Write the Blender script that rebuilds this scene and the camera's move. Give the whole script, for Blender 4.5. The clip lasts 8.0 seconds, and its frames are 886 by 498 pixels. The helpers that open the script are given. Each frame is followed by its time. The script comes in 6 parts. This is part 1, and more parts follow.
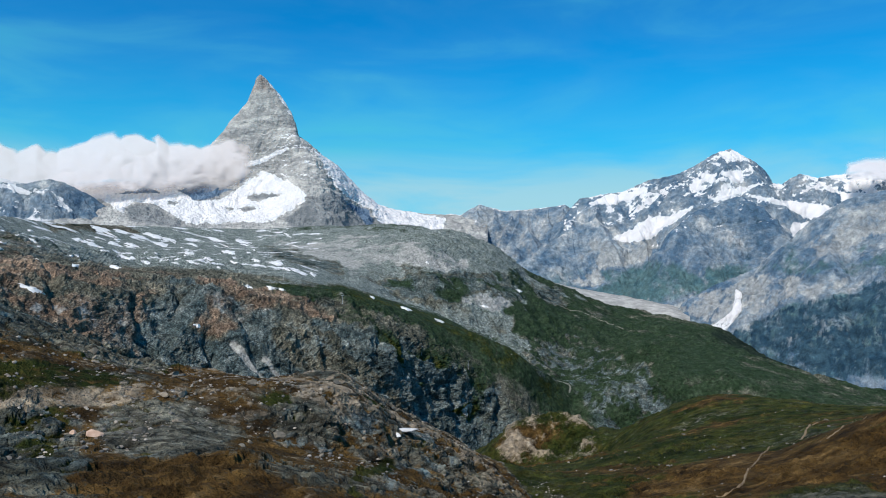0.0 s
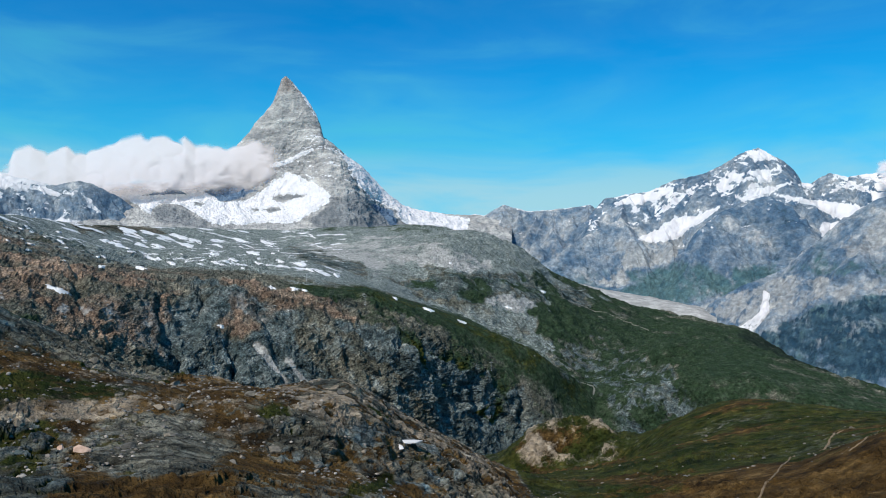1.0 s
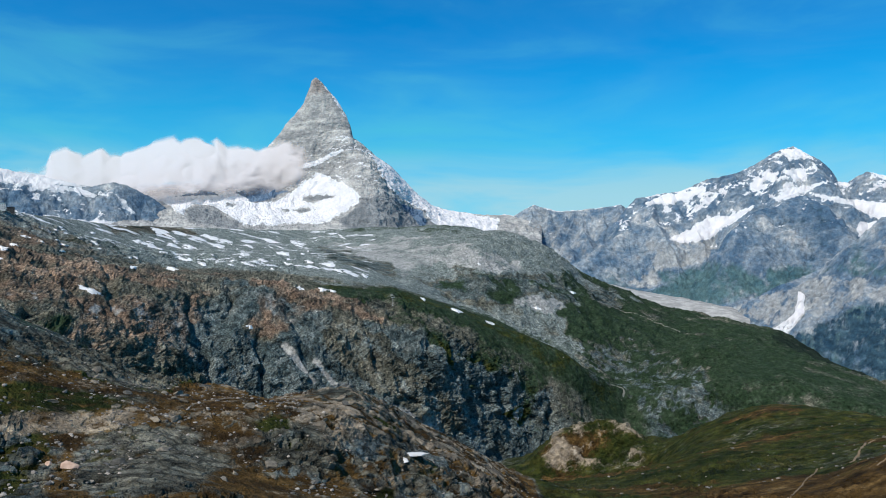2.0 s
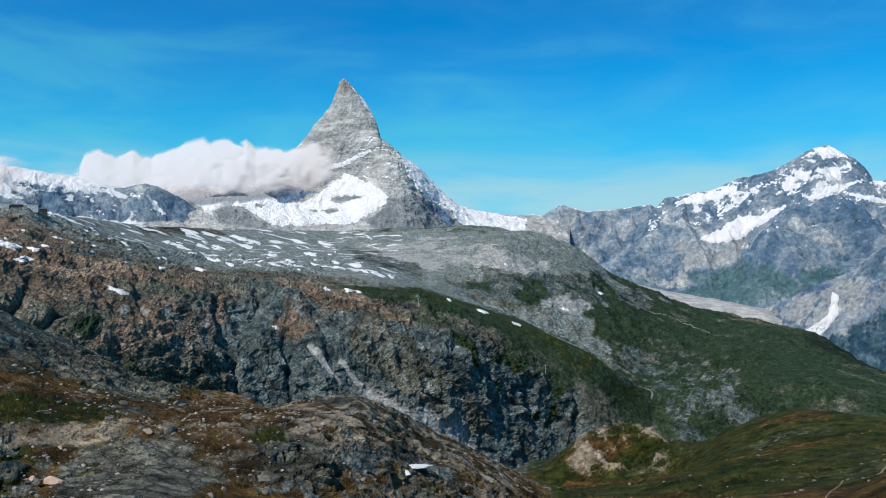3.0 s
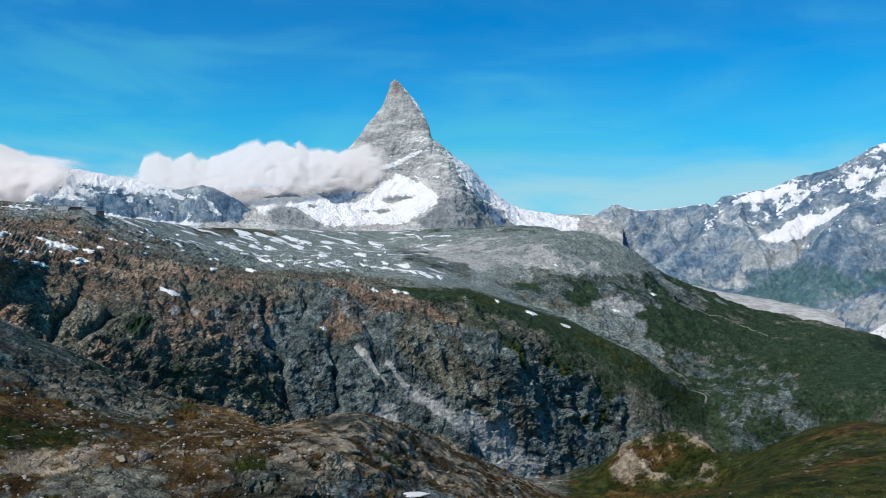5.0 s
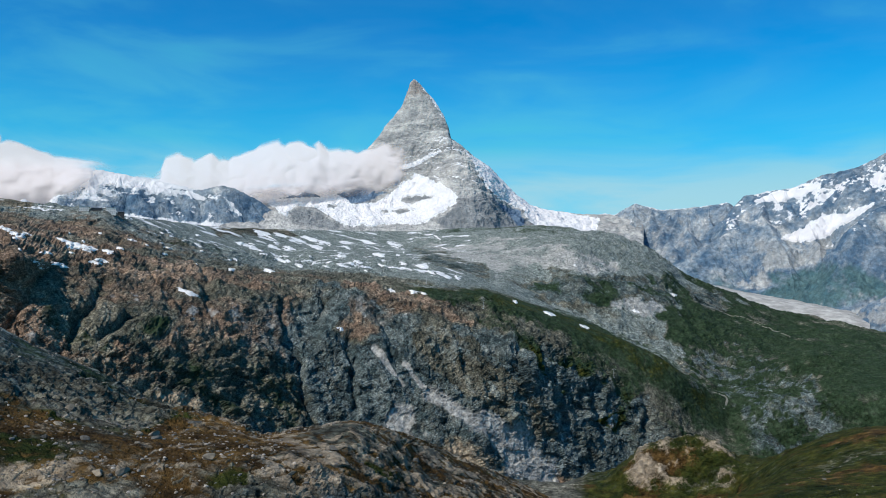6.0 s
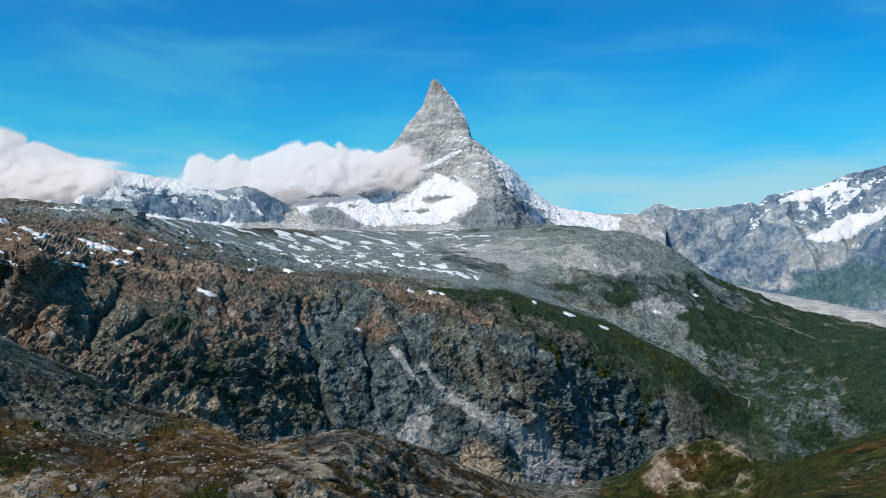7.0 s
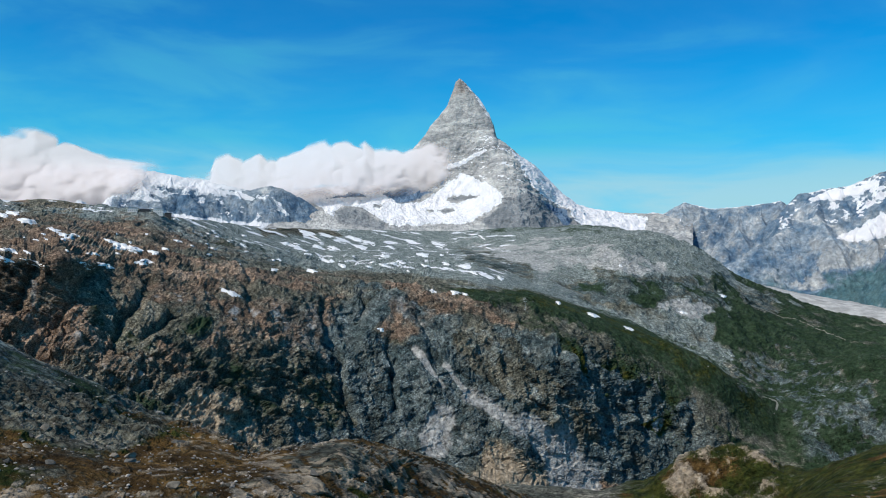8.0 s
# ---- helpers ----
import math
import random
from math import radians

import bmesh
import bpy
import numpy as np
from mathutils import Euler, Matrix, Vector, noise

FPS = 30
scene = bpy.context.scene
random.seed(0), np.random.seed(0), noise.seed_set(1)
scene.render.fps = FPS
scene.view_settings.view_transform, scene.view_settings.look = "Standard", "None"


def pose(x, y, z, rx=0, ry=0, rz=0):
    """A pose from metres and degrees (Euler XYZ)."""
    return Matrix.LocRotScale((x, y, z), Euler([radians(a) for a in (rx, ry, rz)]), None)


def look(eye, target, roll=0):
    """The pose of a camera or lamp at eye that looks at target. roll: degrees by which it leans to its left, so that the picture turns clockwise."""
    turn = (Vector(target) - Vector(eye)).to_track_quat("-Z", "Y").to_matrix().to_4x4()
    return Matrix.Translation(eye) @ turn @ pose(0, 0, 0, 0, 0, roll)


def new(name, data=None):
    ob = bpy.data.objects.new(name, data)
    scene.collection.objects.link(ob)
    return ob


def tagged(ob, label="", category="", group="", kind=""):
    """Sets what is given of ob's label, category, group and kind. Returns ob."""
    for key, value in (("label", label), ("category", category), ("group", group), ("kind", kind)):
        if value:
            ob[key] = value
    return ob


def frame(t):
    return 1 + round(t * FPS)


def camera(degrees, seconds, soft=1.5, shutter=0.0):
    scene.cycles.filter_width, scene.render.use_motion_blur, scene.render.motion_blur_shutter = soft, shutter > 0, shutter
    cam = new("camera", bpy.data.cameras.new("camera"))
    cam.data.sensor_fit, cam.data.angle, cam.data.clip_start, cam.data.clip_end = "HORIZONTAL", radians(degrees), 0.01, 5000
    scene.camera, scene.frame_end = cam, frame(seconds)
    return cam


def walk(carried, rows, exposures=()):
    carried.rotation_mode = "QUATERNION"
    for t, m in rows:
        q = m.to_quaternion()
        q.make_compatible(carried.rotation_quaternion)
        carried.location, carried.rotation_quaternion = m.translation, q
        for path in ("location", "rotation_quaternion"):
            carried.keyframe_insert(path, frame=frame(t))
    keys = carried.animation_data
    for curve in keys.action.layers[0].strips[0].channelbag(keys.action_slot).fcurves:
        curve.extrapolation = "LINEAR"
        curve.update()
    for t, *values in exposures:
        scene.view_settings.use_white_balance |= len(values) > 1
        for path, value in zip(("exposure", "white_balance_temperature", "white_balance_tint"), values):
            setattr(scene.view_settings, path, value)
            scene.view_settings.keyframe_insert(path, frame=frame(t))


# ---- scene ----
cam = camera(58.15, 8.0, 1.05)
PATH = [
    (0, pose(0.01, 0.00, 0.01, 92.398, 0, -7.996) @ pose(0, 0, 0, 0, 0, -0.197)),
    (0.5, pose(1.98, 1.30, 0.77, 92.411, 0, -7.210) @ pose(0, 0, 0, 0, 0, -0.190)),
    (1, pose(3.87, 2.55, 1.45, 92.420, 0, -6.221) @ pose(0, 0, 0, 0, 0, -0.153)),
    (1.5, pose(6.03, 3.96, 2.24, 92.420, 0, -5.109) @ pose(0, 0, 0, 0, 0, -0.108)),
    (3, pose(12.41, 8.47, 4.22, 92.431, 0, -2.029) @ pose(0, 0, 0, 0, 0, -0.017)),
    (3.5, pose(14.63, 10.20, 4.96, 92.413, 0, -0.985) @ pose(0, 0, 0, 0, 0, 0.005)),
    (4, pose(16.76, 11.81, 5.58, 92.411, 0, 0.001) @ pose(0, 0, 0, 0, 0, 0.027)),
    (4.5, pose(18.98, 13.66, 6.37, 92.405, 0, 0.949) @ pose(0, 0, 0, 0, 0, 0.087)),
    (6, pose(25.63, 19.20, 8.39, 92.373, 0, 3.210) @ pose(0, 0, 0, 0, 0, 0.134)),
    (6.5, pose(27.82, 21.21, 9.10, 92.362, 0, 3.989) @ pose(0, 0, 0, 0, 0, 0.192)),
    (7, pose(29.88, 23.17, 9.74, 92.338, 0, 4.741) @ pose(0, 0, 0, 0, 0, 0.217)),
    (7.5, pose(32.11, 25.11, 10.46, 92.320, 0, 5.677) @ pose(0, 0, 0, 0, 0, 0.258)),
    (8, pose(34.33, 26.88, 11.17, 92.296, 0, 6.596) @ pose(0, 0, 0, 0, 0, 0.290)),
]
walk(cam, PATH)

# ---- world, sun ----
SUN_AZ, SUN_EL = -140.0, 48.0     # bearing from +y (clockwise), height in degrees


def make_world():
    w = bpy.data.worlds.new("alpine_sky")
    scene.world = w
    w.use_nodes = True
    nt = w.node_tree
    nt.nodes.clear()
    out = nt.nodes.new("ShaderNodeOutputWorld")
    bg = nt.nodes.new("ShaderNodeBackground")
    sky = nt.nodes.new("ShaderNodeTexSky")
    sky.sky_type = "NISHITA"
    sky.sun_disc = False
    sky.sun_elevation = radians(SUN_EL)
    sky.sun_rotation = radians(SUN_AZ)
    sky.altitude = 2600
    sky.air_density = 1.0
    sky.dust_density = 0.4
    sky.ozone_density = 3.0
    tint = nt.nodes.new("ShaderNodeMix")
    tint.data_type, tint.blend_type = "RGBA", "MULTIPLY"
    tint.inputs[0].default_value = 1.0
    tint.inputs[7].default_value = (0.03, 1.13, 1.63, 1)
    # thin high cirrus, drawn out along the horizon
    tc = nt.nodes.new("ShaderNodeTexCoord")
    mp = nt.nodes.new("ShaderNodeMapping")
    mp.inputs["Scale"].default_value = (1.7, 1.7, 6.5)
    mp.inputs["Rotation"].default_value = (0.0, radians(9), radians(20))
    nz = nt.nodes.new("ShaderNodeTexNoise")
    nz.inputs["Scale"].default_value = 2.1
    nz.inputs["Detail"].default_value = 7
    nz.inputs["Roughness"].default_value = 0.52
    nz.inputs["Distortion"].default_value = 0.5
    ramp = nt.nodes.new("ShaderNodeValToRGB")
    ramp.color_ramp.elements[0].position = 0.47
    ramp.color_ramp.elements[1].position = 0.80
    ramp.color_ramp.elements[1].color = (0.34, 0.34, 0.34, 1)
    # paler veil low over the horizon
    sep = nt.nodes.new("ShaderNodeSeparateXYZ")
    veil = nt.nodes.new("ShaderNodeMapRange")
    veil.interpolation_type = "SMOOTHSTEP"
    veil.inputs["From Min"].default_value = 0.32
    veil.inputs["From Max"].default_value = 0.03
    veil.inputs["To Max"].default_value = 0.66
    add = nt.nodes.new("ShaderNodeMath")
    add.operation = "ADD"
    add.use_clamp = True
    mix = nt.nodes.new("ShaderNodeMix")
    mix.data_type = "RGBA"
    mix.inputs[7].default_value = (0.6, 6.2, 6.65, 1)
    L = nt.links.new
    L(sky.outputs[0], tint.inputs[6])
    L(tc.outputs["Generated"], mp.inputs[0])
    L(mp.outputs[0], nz.inputs[0])
    L(nz.outputs[0], ramp.inputs[0])
    L(tc.outputs["Generated"], sep.inputs[0])
    L(sep.outputs[2], veil.inputs[0])
    L(ramp.outputs[0], add.inputs[0])
    L(veil.outputs[0], add.inputs[1])
    L(add.outputs[0], mix.inputs[0])
    L(tint.outputs[2], mix.inputs[6])
    # a pale bank of haze low beside the pyramid peak
    level = nt.nodes.new("ShaderNodeValToRGB")
    level.color_ramp.interpolation = "B_SPLINE"
    while len(level.color_ramp.elements) < 4:
        level.color_ramp.elements.new(0.5)
    for e, (pos, v) in zip(level.color_ramp.elements, ((0.02, 0.60), (0.10, 0.70), (0.135, 0.48), (0.17, 0.0))):
        e.position, e.color = pos, (v, v, v, 1)
    patch = nt.nodes.new("ShaderNodeMapRange")
    patch.inputs["From Min"].default_value = 0.34
    patch.inputs["From Max"].default_value = 0.60
    both = nt.nodes.new("ShaderNodeMath")
    both.operation = "MULTIPLY"
    pale = nt.nodes.new("ShaderNodeMix")
    pale.data_type = "RGBA"
    pale.inputs[7].default_value = (5.2, 7.0, 7.8, 1)
    L(sep.outputs[2], level.inputs[0])
    L(nz.outputs[0], patch.inputs[0])
    L(level.outputs[0], both.inputs[0])
    L(patch.outputs[0], both.inputs[1])
    L(both.outputs[0], pale.inputs[0])
    L(mix.outputs[2], pale.inputs[6])
    L(pale.outputs[2], bg.inputs[0])
    bg.inputs[1].default_value = 0.10
    L(bg.outputs[0], out.inputs[0])


make_world()
sun = new("sun", bpy.data.lights.new("sun", "SUN"))
sun.data.energy, sun.data.angle, sun.data.color = 4.7, radians(0.5), (0.98, 0.915, 0.80)
_e, _a = radians(SUN_EL), radians(SUN_AZ)
sun.matrix_world = look((math.cos(_e) * math.sin(_a) * 900, math.cos(_e) * math.cos(_a) * 900, math.sin(_e) * 900), (0, 0, 0))

# ---- noise and lofting ----
EYE = (16.76, 11.81, 5.58)       # middle of the walk: bearings and distances are counted from here


def vnoise(p):
    """Value noise in -1..1 at the rows of p."""
    i = np.floor(p)
    f = (p - i).astype(np.float32)
    i = i.astype(np.int64).astype(np.uint32)
    u = f * f * f * (f * (f * 6 - 15) + 10)
    kx, ky, kz = np.uint32(374761393), np.uint32(668265263), np.uint32(2147483629)
    xs, ys, zs = i[:, 0] * kx, i[:, 1] * ky, i[:, 2] * kz

    def corner(dx, dy, dz):
        h = xs + kx * np.uint32(dx) + (ys + ky * np.uint32(dy)) + (zs + kz * np.uint32(dz))
        h ^= h >> np.uint32(13)
        h *= np.uint32(1274126177)
        h ^= h >> np.uint32(16)
        return (h & np.uint32(0xFFFF)).astype(np.float32)

    def edge(dy, dz):
        a = corner(0, dy, dz)
        return a + (corner(1, dy, dz) - a) * u[:, 0]

    lo = edge(0, 0)
    lo += (edge(1, 0) - lo) * u[:, 1]
    hi = edge(0, 1)
    hi += (edge(1, 1) - hi) * u[:, 1]
    return (lo + (hi - lo) * u[:, 2]) / np.float32(32767.5) - 1


TURN = np.array(Euler((0.6, 0.4, 0.9)).to_matrix())


def fbm(p, size, octaves=5, gain=0.5, ridged=False):
    """Fractal noise about -1..1 whose largest lumps are size metres wide."""
    q, a, tot, out = p / size, 1.0, 0.0, 0.0
    for _ in range(octaves):
        n = vnoise(q)
        out = out + a * (1 - 2.2 * np.abs(n) if ridged else n * 1.3)
        tot += a
        a *= gain
        q = q @ TURN * 2.03 + 17.3
    return out / tot


def blocks_of(p, size):
    """A random level for each tilted block of rock, in -1..1."""
    q = (p + 0.35 * size * np.stack([vnoise(p / size), vnoise(p / size + 9), vnoise(p / size + 21)], -1)) @ TURN / (np.array([1.5, 1.0, 0.7]) * size)
    i = np.floor(q).astype(np.int64).astype(np.uint32)
    h = i[:, 0] * np.uint32(374761393) + i[:, 1] * np.uint32(668265263) + i[:, 2] * np.uint32(2147483629)
    h ^= h >> np.uint32(13)
    h *= np.uint32(1274126177)
    h ^= h >> np.uint32(16)
    return (h & np.uint32(0xFFFF)).astype(np.float32) / 32767.5 - 1


def step(x, a, b):
    t = np.clip((x - a) / (b - a), 0, 1)
    return t * t * (3 - 2 * t)


def band(x, a, b, c, d):
    return step(x, a, b) * (1 - step(x, c, d))


def smooth_along(v, w):
    """Moving average along the last axis, twice."""
    if w < 2:
        return v
    k = np.ones(w) / w
    for _ in range(2):
        pad = np.concatenate([np.repeat(v[:1], w), v, np.repeat(v[-1:], w)])
        v = np.convolve(pad, k, "same")[w:-w]
    return v


def loft(lines, az, rows, soften=1, ease=False):
    """A sheet through lines of (bearing, distance, height), in columns az and rows[k] steps from line k to k + 1.
    Returns bearing, distance, height and the running line number, each rows x columns."""
    rk, zk = [], []
    for tab in lines:
        tab = np.array(sorted(tab))
        rk.append(smooth_along(np.interp(az, tab[:, 0], tab[:, 1]), soften))
        zk.append(smooth_along(np.interp(az, tab[:, 0], tab[:, 2]), soften))
    rk, zk = np.array(rk), np.array(zk)
    sl = np.diff(zk, axis=0) / np.maximum(np.diff(rk, axis=0), 1e-3)
    m = np.zeros_like(zk)
    m[0], m[-1] = sl[0], sl[-1]
    same = sl[1:] * sl[:-1] > 0
    m[1:-1] = np.where(same, 2 * sl[1:] * sl[:-1] / np.where(same, sl[1:] + sl[:-1], 1), 0)
    R, Z, U = [], [], []
    for k, n in enumerate(rows):
        for t in np.arange(n) / n:
            t = 1 - (1 - t) ** 2.4 if k == 0 and ease else t
            d = rk[k + 1] - rk[k]
            h00, h10, h01, h11 = 2*t**3 - 3*t**2 + 1, t**3 - 2*t**2 + t, -2*t**3 + 3*t**2, t**3 - t**2
            R.append(rk[k] + d * t)
            Z.append(h00 * zk[k] + h10 * d * m[k] + h01 * zk[k + 1] + h11 * d * m[k + 1])
            U.append(np.full(len(az), k + t))
    R.append(rk[-1]), Z.append(zk[-1]), U.append(np.full(len(az), len(rows)))
    return np.tile(az, (len(R), 1)), np.array(R), np.array(Z), np.array(U)


def to_world(A, R, Z):
    a = np.radians(A)
    return np.stack([EYE[0] + R * np.sin(a), EYE[1] + R * np.cos(a), Z], -1)


def normals(P):
    n = np.cross(np.gradient(P, axis=1), np.gradient(P, axis=0))
    return n / (np.linalg.norm(n, axis=2, keepdims=True) + 1e-9)


def sheet(name, P, mat, masks, closed=False, smooth=False):
    """A mesh object over a grid of points, with masks as point attributes."""
    nr, nc, _ = P.shape
    me = bpy.data.meshes.new(name)
    idx = np.arange(nr * nc).reshape(nr, nc)
    right = np.roll(idx, -1, axis=1) if closed else idx[:, 1:]
    left = idx if closed else idx[:, :-1]
    quads = np.stack([left[:-1], right[:-1], right[1:], left[1:]], -1).reshape(-1, 4)
    me.vertices.add(nr * nc)
    me.vertices.foreach_set("co", P.reshape(-1).astype(np.float32))
    me.loops.add(quads.size)
    me.loops.foreach_set("vertex_index", quads.reshape(-1).astype(np.int32))
    me.polygons.add(len(quads))
    me.polygons.foreach_set("loop_start", np.arange(0, quads.size, 4, dtype=np.int32))
    me.polygons.foreach_set("use_smooth", np.full(len(quads), smooth, dtype=bool))
    me.update(calc_edges=True)
    for key, v in masks.items():
        at = me.attributes.new(key, "FLOAT", "POINT")
        at.data.foreach_set("value", np.ascontiguousarray(v.reshape(-1), dtype=np.float32))
    me.materials.append(mat)
    return new(name, me)


def zone(A, E, shapes, soft):
    """Depth inside the nearest of some outlines of (bearing, height angle), in units of soft: over 0 inside, kept to -3..3."""
    out = np.full(A.shape, -3.0, np.float32)
    for shape in shapes:
        q = np.array(shape, np.float32)
        m = 3 * soft
        near = (A > q[:, 0].min() - m) & (A < q[:, 0].max() + m) & (E > q[:, 1].min() - m) & (E < q[:, 1].max() + m)
        if not near.any():
            continue
        a, e = A[near].astype(np.float32), E[near].astype(np.float32)
        dist, inside = np.full(a.shape, 99.0, np.float32), np.zeros(a.shape, bool)
        for (a0, e0), (a1, e1) in zip(q, np.roll(q, -1, axis=0)):
            da, de = a1 - a0, e1 - e0
            t = np.clip(((a - a0) * da + (e - e0) * de) / (da * da + de * de + 1e-9), 0, 1)
            dist = np.minimum(dist, np.hypot(a - a0 - t * da, e - e0 - t * de))
            cross = (e0 > e) != (e1 > e)
            inside ^= cross & (a < a0 + (e - e0) * da / (de + (1e-9 if de >= 0 else -1e-9)))
        out[near] = np.maximum(out[near], np.clip(np.where(inside, dist, -dist) / soft, -3, 3))
    return out


def seams(A, E, lines, width):
    """1 along some lines of (bearing, height angle), falling to 0 at width degrees."""
    out = np.zeros(A.shape, np.float32)
    for pts in lines:
        for (a0, e0), (a1, e1) in zip(pts[:-1], pts[1:]):
            near = (A > min(a0, a1) - width) & (A < max(a0, a1) + width) & (E > min(e0, e1) - width) & (E < max(e0, e1) + width)
            if not near.any():
                continue
            da, de = a1 - a0, e1 - e0
            t = np.clip(((A[near] - a0) * da + (E[near] - e0) * de) / (da * da + de * de), 0, 1)
            out[near] = np.maximum(out[near], np.clip(1 - np.hypot(A[near] - a0 - t * da, E[near] - e0 - t * de) / width, 0, 1))
    return out


def snow_cover(ob, P, snow, level, mat, lift):
    """The snow that lies on a mountain, as a skin of its own over the parts that hold it."""
    full = (snow[:-1, :-1] + snow[1:, :-1] + snow[:-1, 1:] + snow[1:, 1:]) / 4 > level
    nr, nc = snow.shape
    idx = np.arange(nr * nc).reshape(nr, nc)
    quads = np.stack([idx[:-1, :-1][full], idx[:-1, 1:][full], idx[1:, 1:][full], idx[1:, :-1][full]], -1)
    if len(quads) < 20:
        return
    N = normals(P)
    N = N * np.where(N[..., 2:] < 0, -1, 1)
    used, inv = np.unique(quads, return_inverse=True)
    V = (P + N * lift).reshape(-1, 3)[used]
    me = bpy.data.meshes.new("snowfield")
    me.from_pydata(V.tolist(), [], inv.reshape(-1, 4).tolist())
    me.materials.append(mat)
    part_ob = new("snowfield", me)
    part_ob.parent = ob
    tagged(part_ob, "bright white snowfield", "", "", "stuff")


# ---- materials ----
def nodes_of(name):
    m = bpy.data.materials.new(name)
    m.use_nodes = True
    nt = m.node_tree
    return m, nt, nt.nodes["Principled BSDF"]


def noise_node(nt, size, detail=8, rough=0.6, stretch=(1, 1, 1), warp=0.0):
    tc = nt.nodes.new("ShaderNodeTexCoord")
    mp = nt.nodes.new("ShaderNodeMapping")
    mp.inputs["Scale"].default_value = stretch
    nz = nt.nodes.new("ShaderNodeTexNoise")
    nz.inputs["Scale"].default_value = 1 / size
    nz.inputs["Detail"].default_value = detail
    nz.inputs["Roughness"].default_value = rough
    nz.inputs["Distortion"].default_value = warp
    nt.links.new(tc.outputs["Object"], mp.inputs[0])
    nt.links.new(mp.outputs[0], nz.inputs[0])
    return nz.outputs[0]


def ramp_node(nt, fac, stops):
    r = nt.nodes.new("ShaderNodeValToRGB")
    while len(r.color_ramp.elements) < len(stops):
        r.color_ramp.elements.new(0.5)
    for e, (pos, col) in zip(r.color_ramp.elements, stops):
        e.position, e.color = pos, (*col, 1)
    nt.links.new(fac, r.inputs[0])
    return r.outputs[0]


def blend(nt, fac, a, b):
    m = nt.nodes.new("ShaderNodeMix")
    m.data_type = "RGBA"
    nt.links.new(fac, m.inputs[0])
    nt.links.new(a, m.inputs[6])
    nt.links.new(b, m.inputs[7])
    return m.outputs[2]


def mask_node(nt, key, fine, spread=0.9, edge=0.12):
    """An attribute, its edge broken up by a noise, as a sharp 0..1 mask."""
    at = nt.nodes.new("ShaderNodeAttribute")
    at.attribute_name = key
    sub = nt.nodes.new("ShaderNodeMath")
    sub.operation = "MULTIPLY_ADD"
    nt.links.new(fine, sub.inputs[0])
    sub.inputs[1].default_value = spread
    sub.inputs[2].default_value = -0.5 * spread
    add = nt.nodes.new("ShaderNodeMath")
    add.operation = "ADD"
    nt.links.new(at.outputs["Fac"], add.inputs[0])
    nt.links.new(sub.outputs[0], add.inputs[1])
    mr = nt.nodes.new("ShaderNodeMapRange")
    mr.interpolation_type = "SMOOTHSTEP"
    mr.inputs["From Min"].default_value = 0.5 - edge
    mr.inputs["From Max"].default_value = 0.5 + edge
    nt.links.new(add.outputs[0], mr.inputs[0])
    return mr.outputs[0]


def bump(nt, bsdf, height, distance, strength=0.8):
    b = nt.nodes.new("ShaderNodeBump")
    b.inputs["Distance"].default_value = distance
    b.inputs["Strength"].default_value = strength
    nt.links.new(height, b.inputs["Height"])
    nt.links.new(b.outputs[0], bsdf.inputs["Normal"])
    return b


def block_nodes(nt, size):
    """Broken stone: a random tone for each block and the cracks between them, from large slabs down to chips."""
    tc = nt.nodes.new("ShaderNodeTexCoord")
    mp = nt.nodes.new("ShaderNodeMapping")
    mp.inputs["Rotation"].default_value = (0.3, 0.25, 0.5)
    mp.inputs["Scale"].default_value = (0.75, 1, 1.5)
    nt.links.new(tc.outputs["Object"], mp.inputs[0])
    out = []
    for feature in ("F1", "DISTANCE_TO_EDGE"):
        vo = nt.nodes.new("ShaderNodeTexVoronoi")
        vo.feature = feature
        vo.inputs["Scale"].default_value = 1 / size
        vo.inputs["Detail"].default_value = 3
        vo.inputs["Roughness"].default_value = 0.6
        vo.inputs["Lacunarity"].default_value = 2.6
        nt.links.new(mp.outputs[0], vo.inputs["Vector"])
        out.append(vo)
    return out[0].outputs["Color"], out[0].outputs["Distance"], out[1].outputs["Distance"]


def multiply(nt, a, b):
    mul = nt.nodes.new("ShaderNodeMix")
    mul.data_type, mul.blend_type = "RGBA", "MULTIPLY"
    mul.inputs[0].default_value = 1
    nt.links.new(a, mul.inputs[6])
    nt.links.new(b, mul.inputs[7])
    return mul.outputs[2]


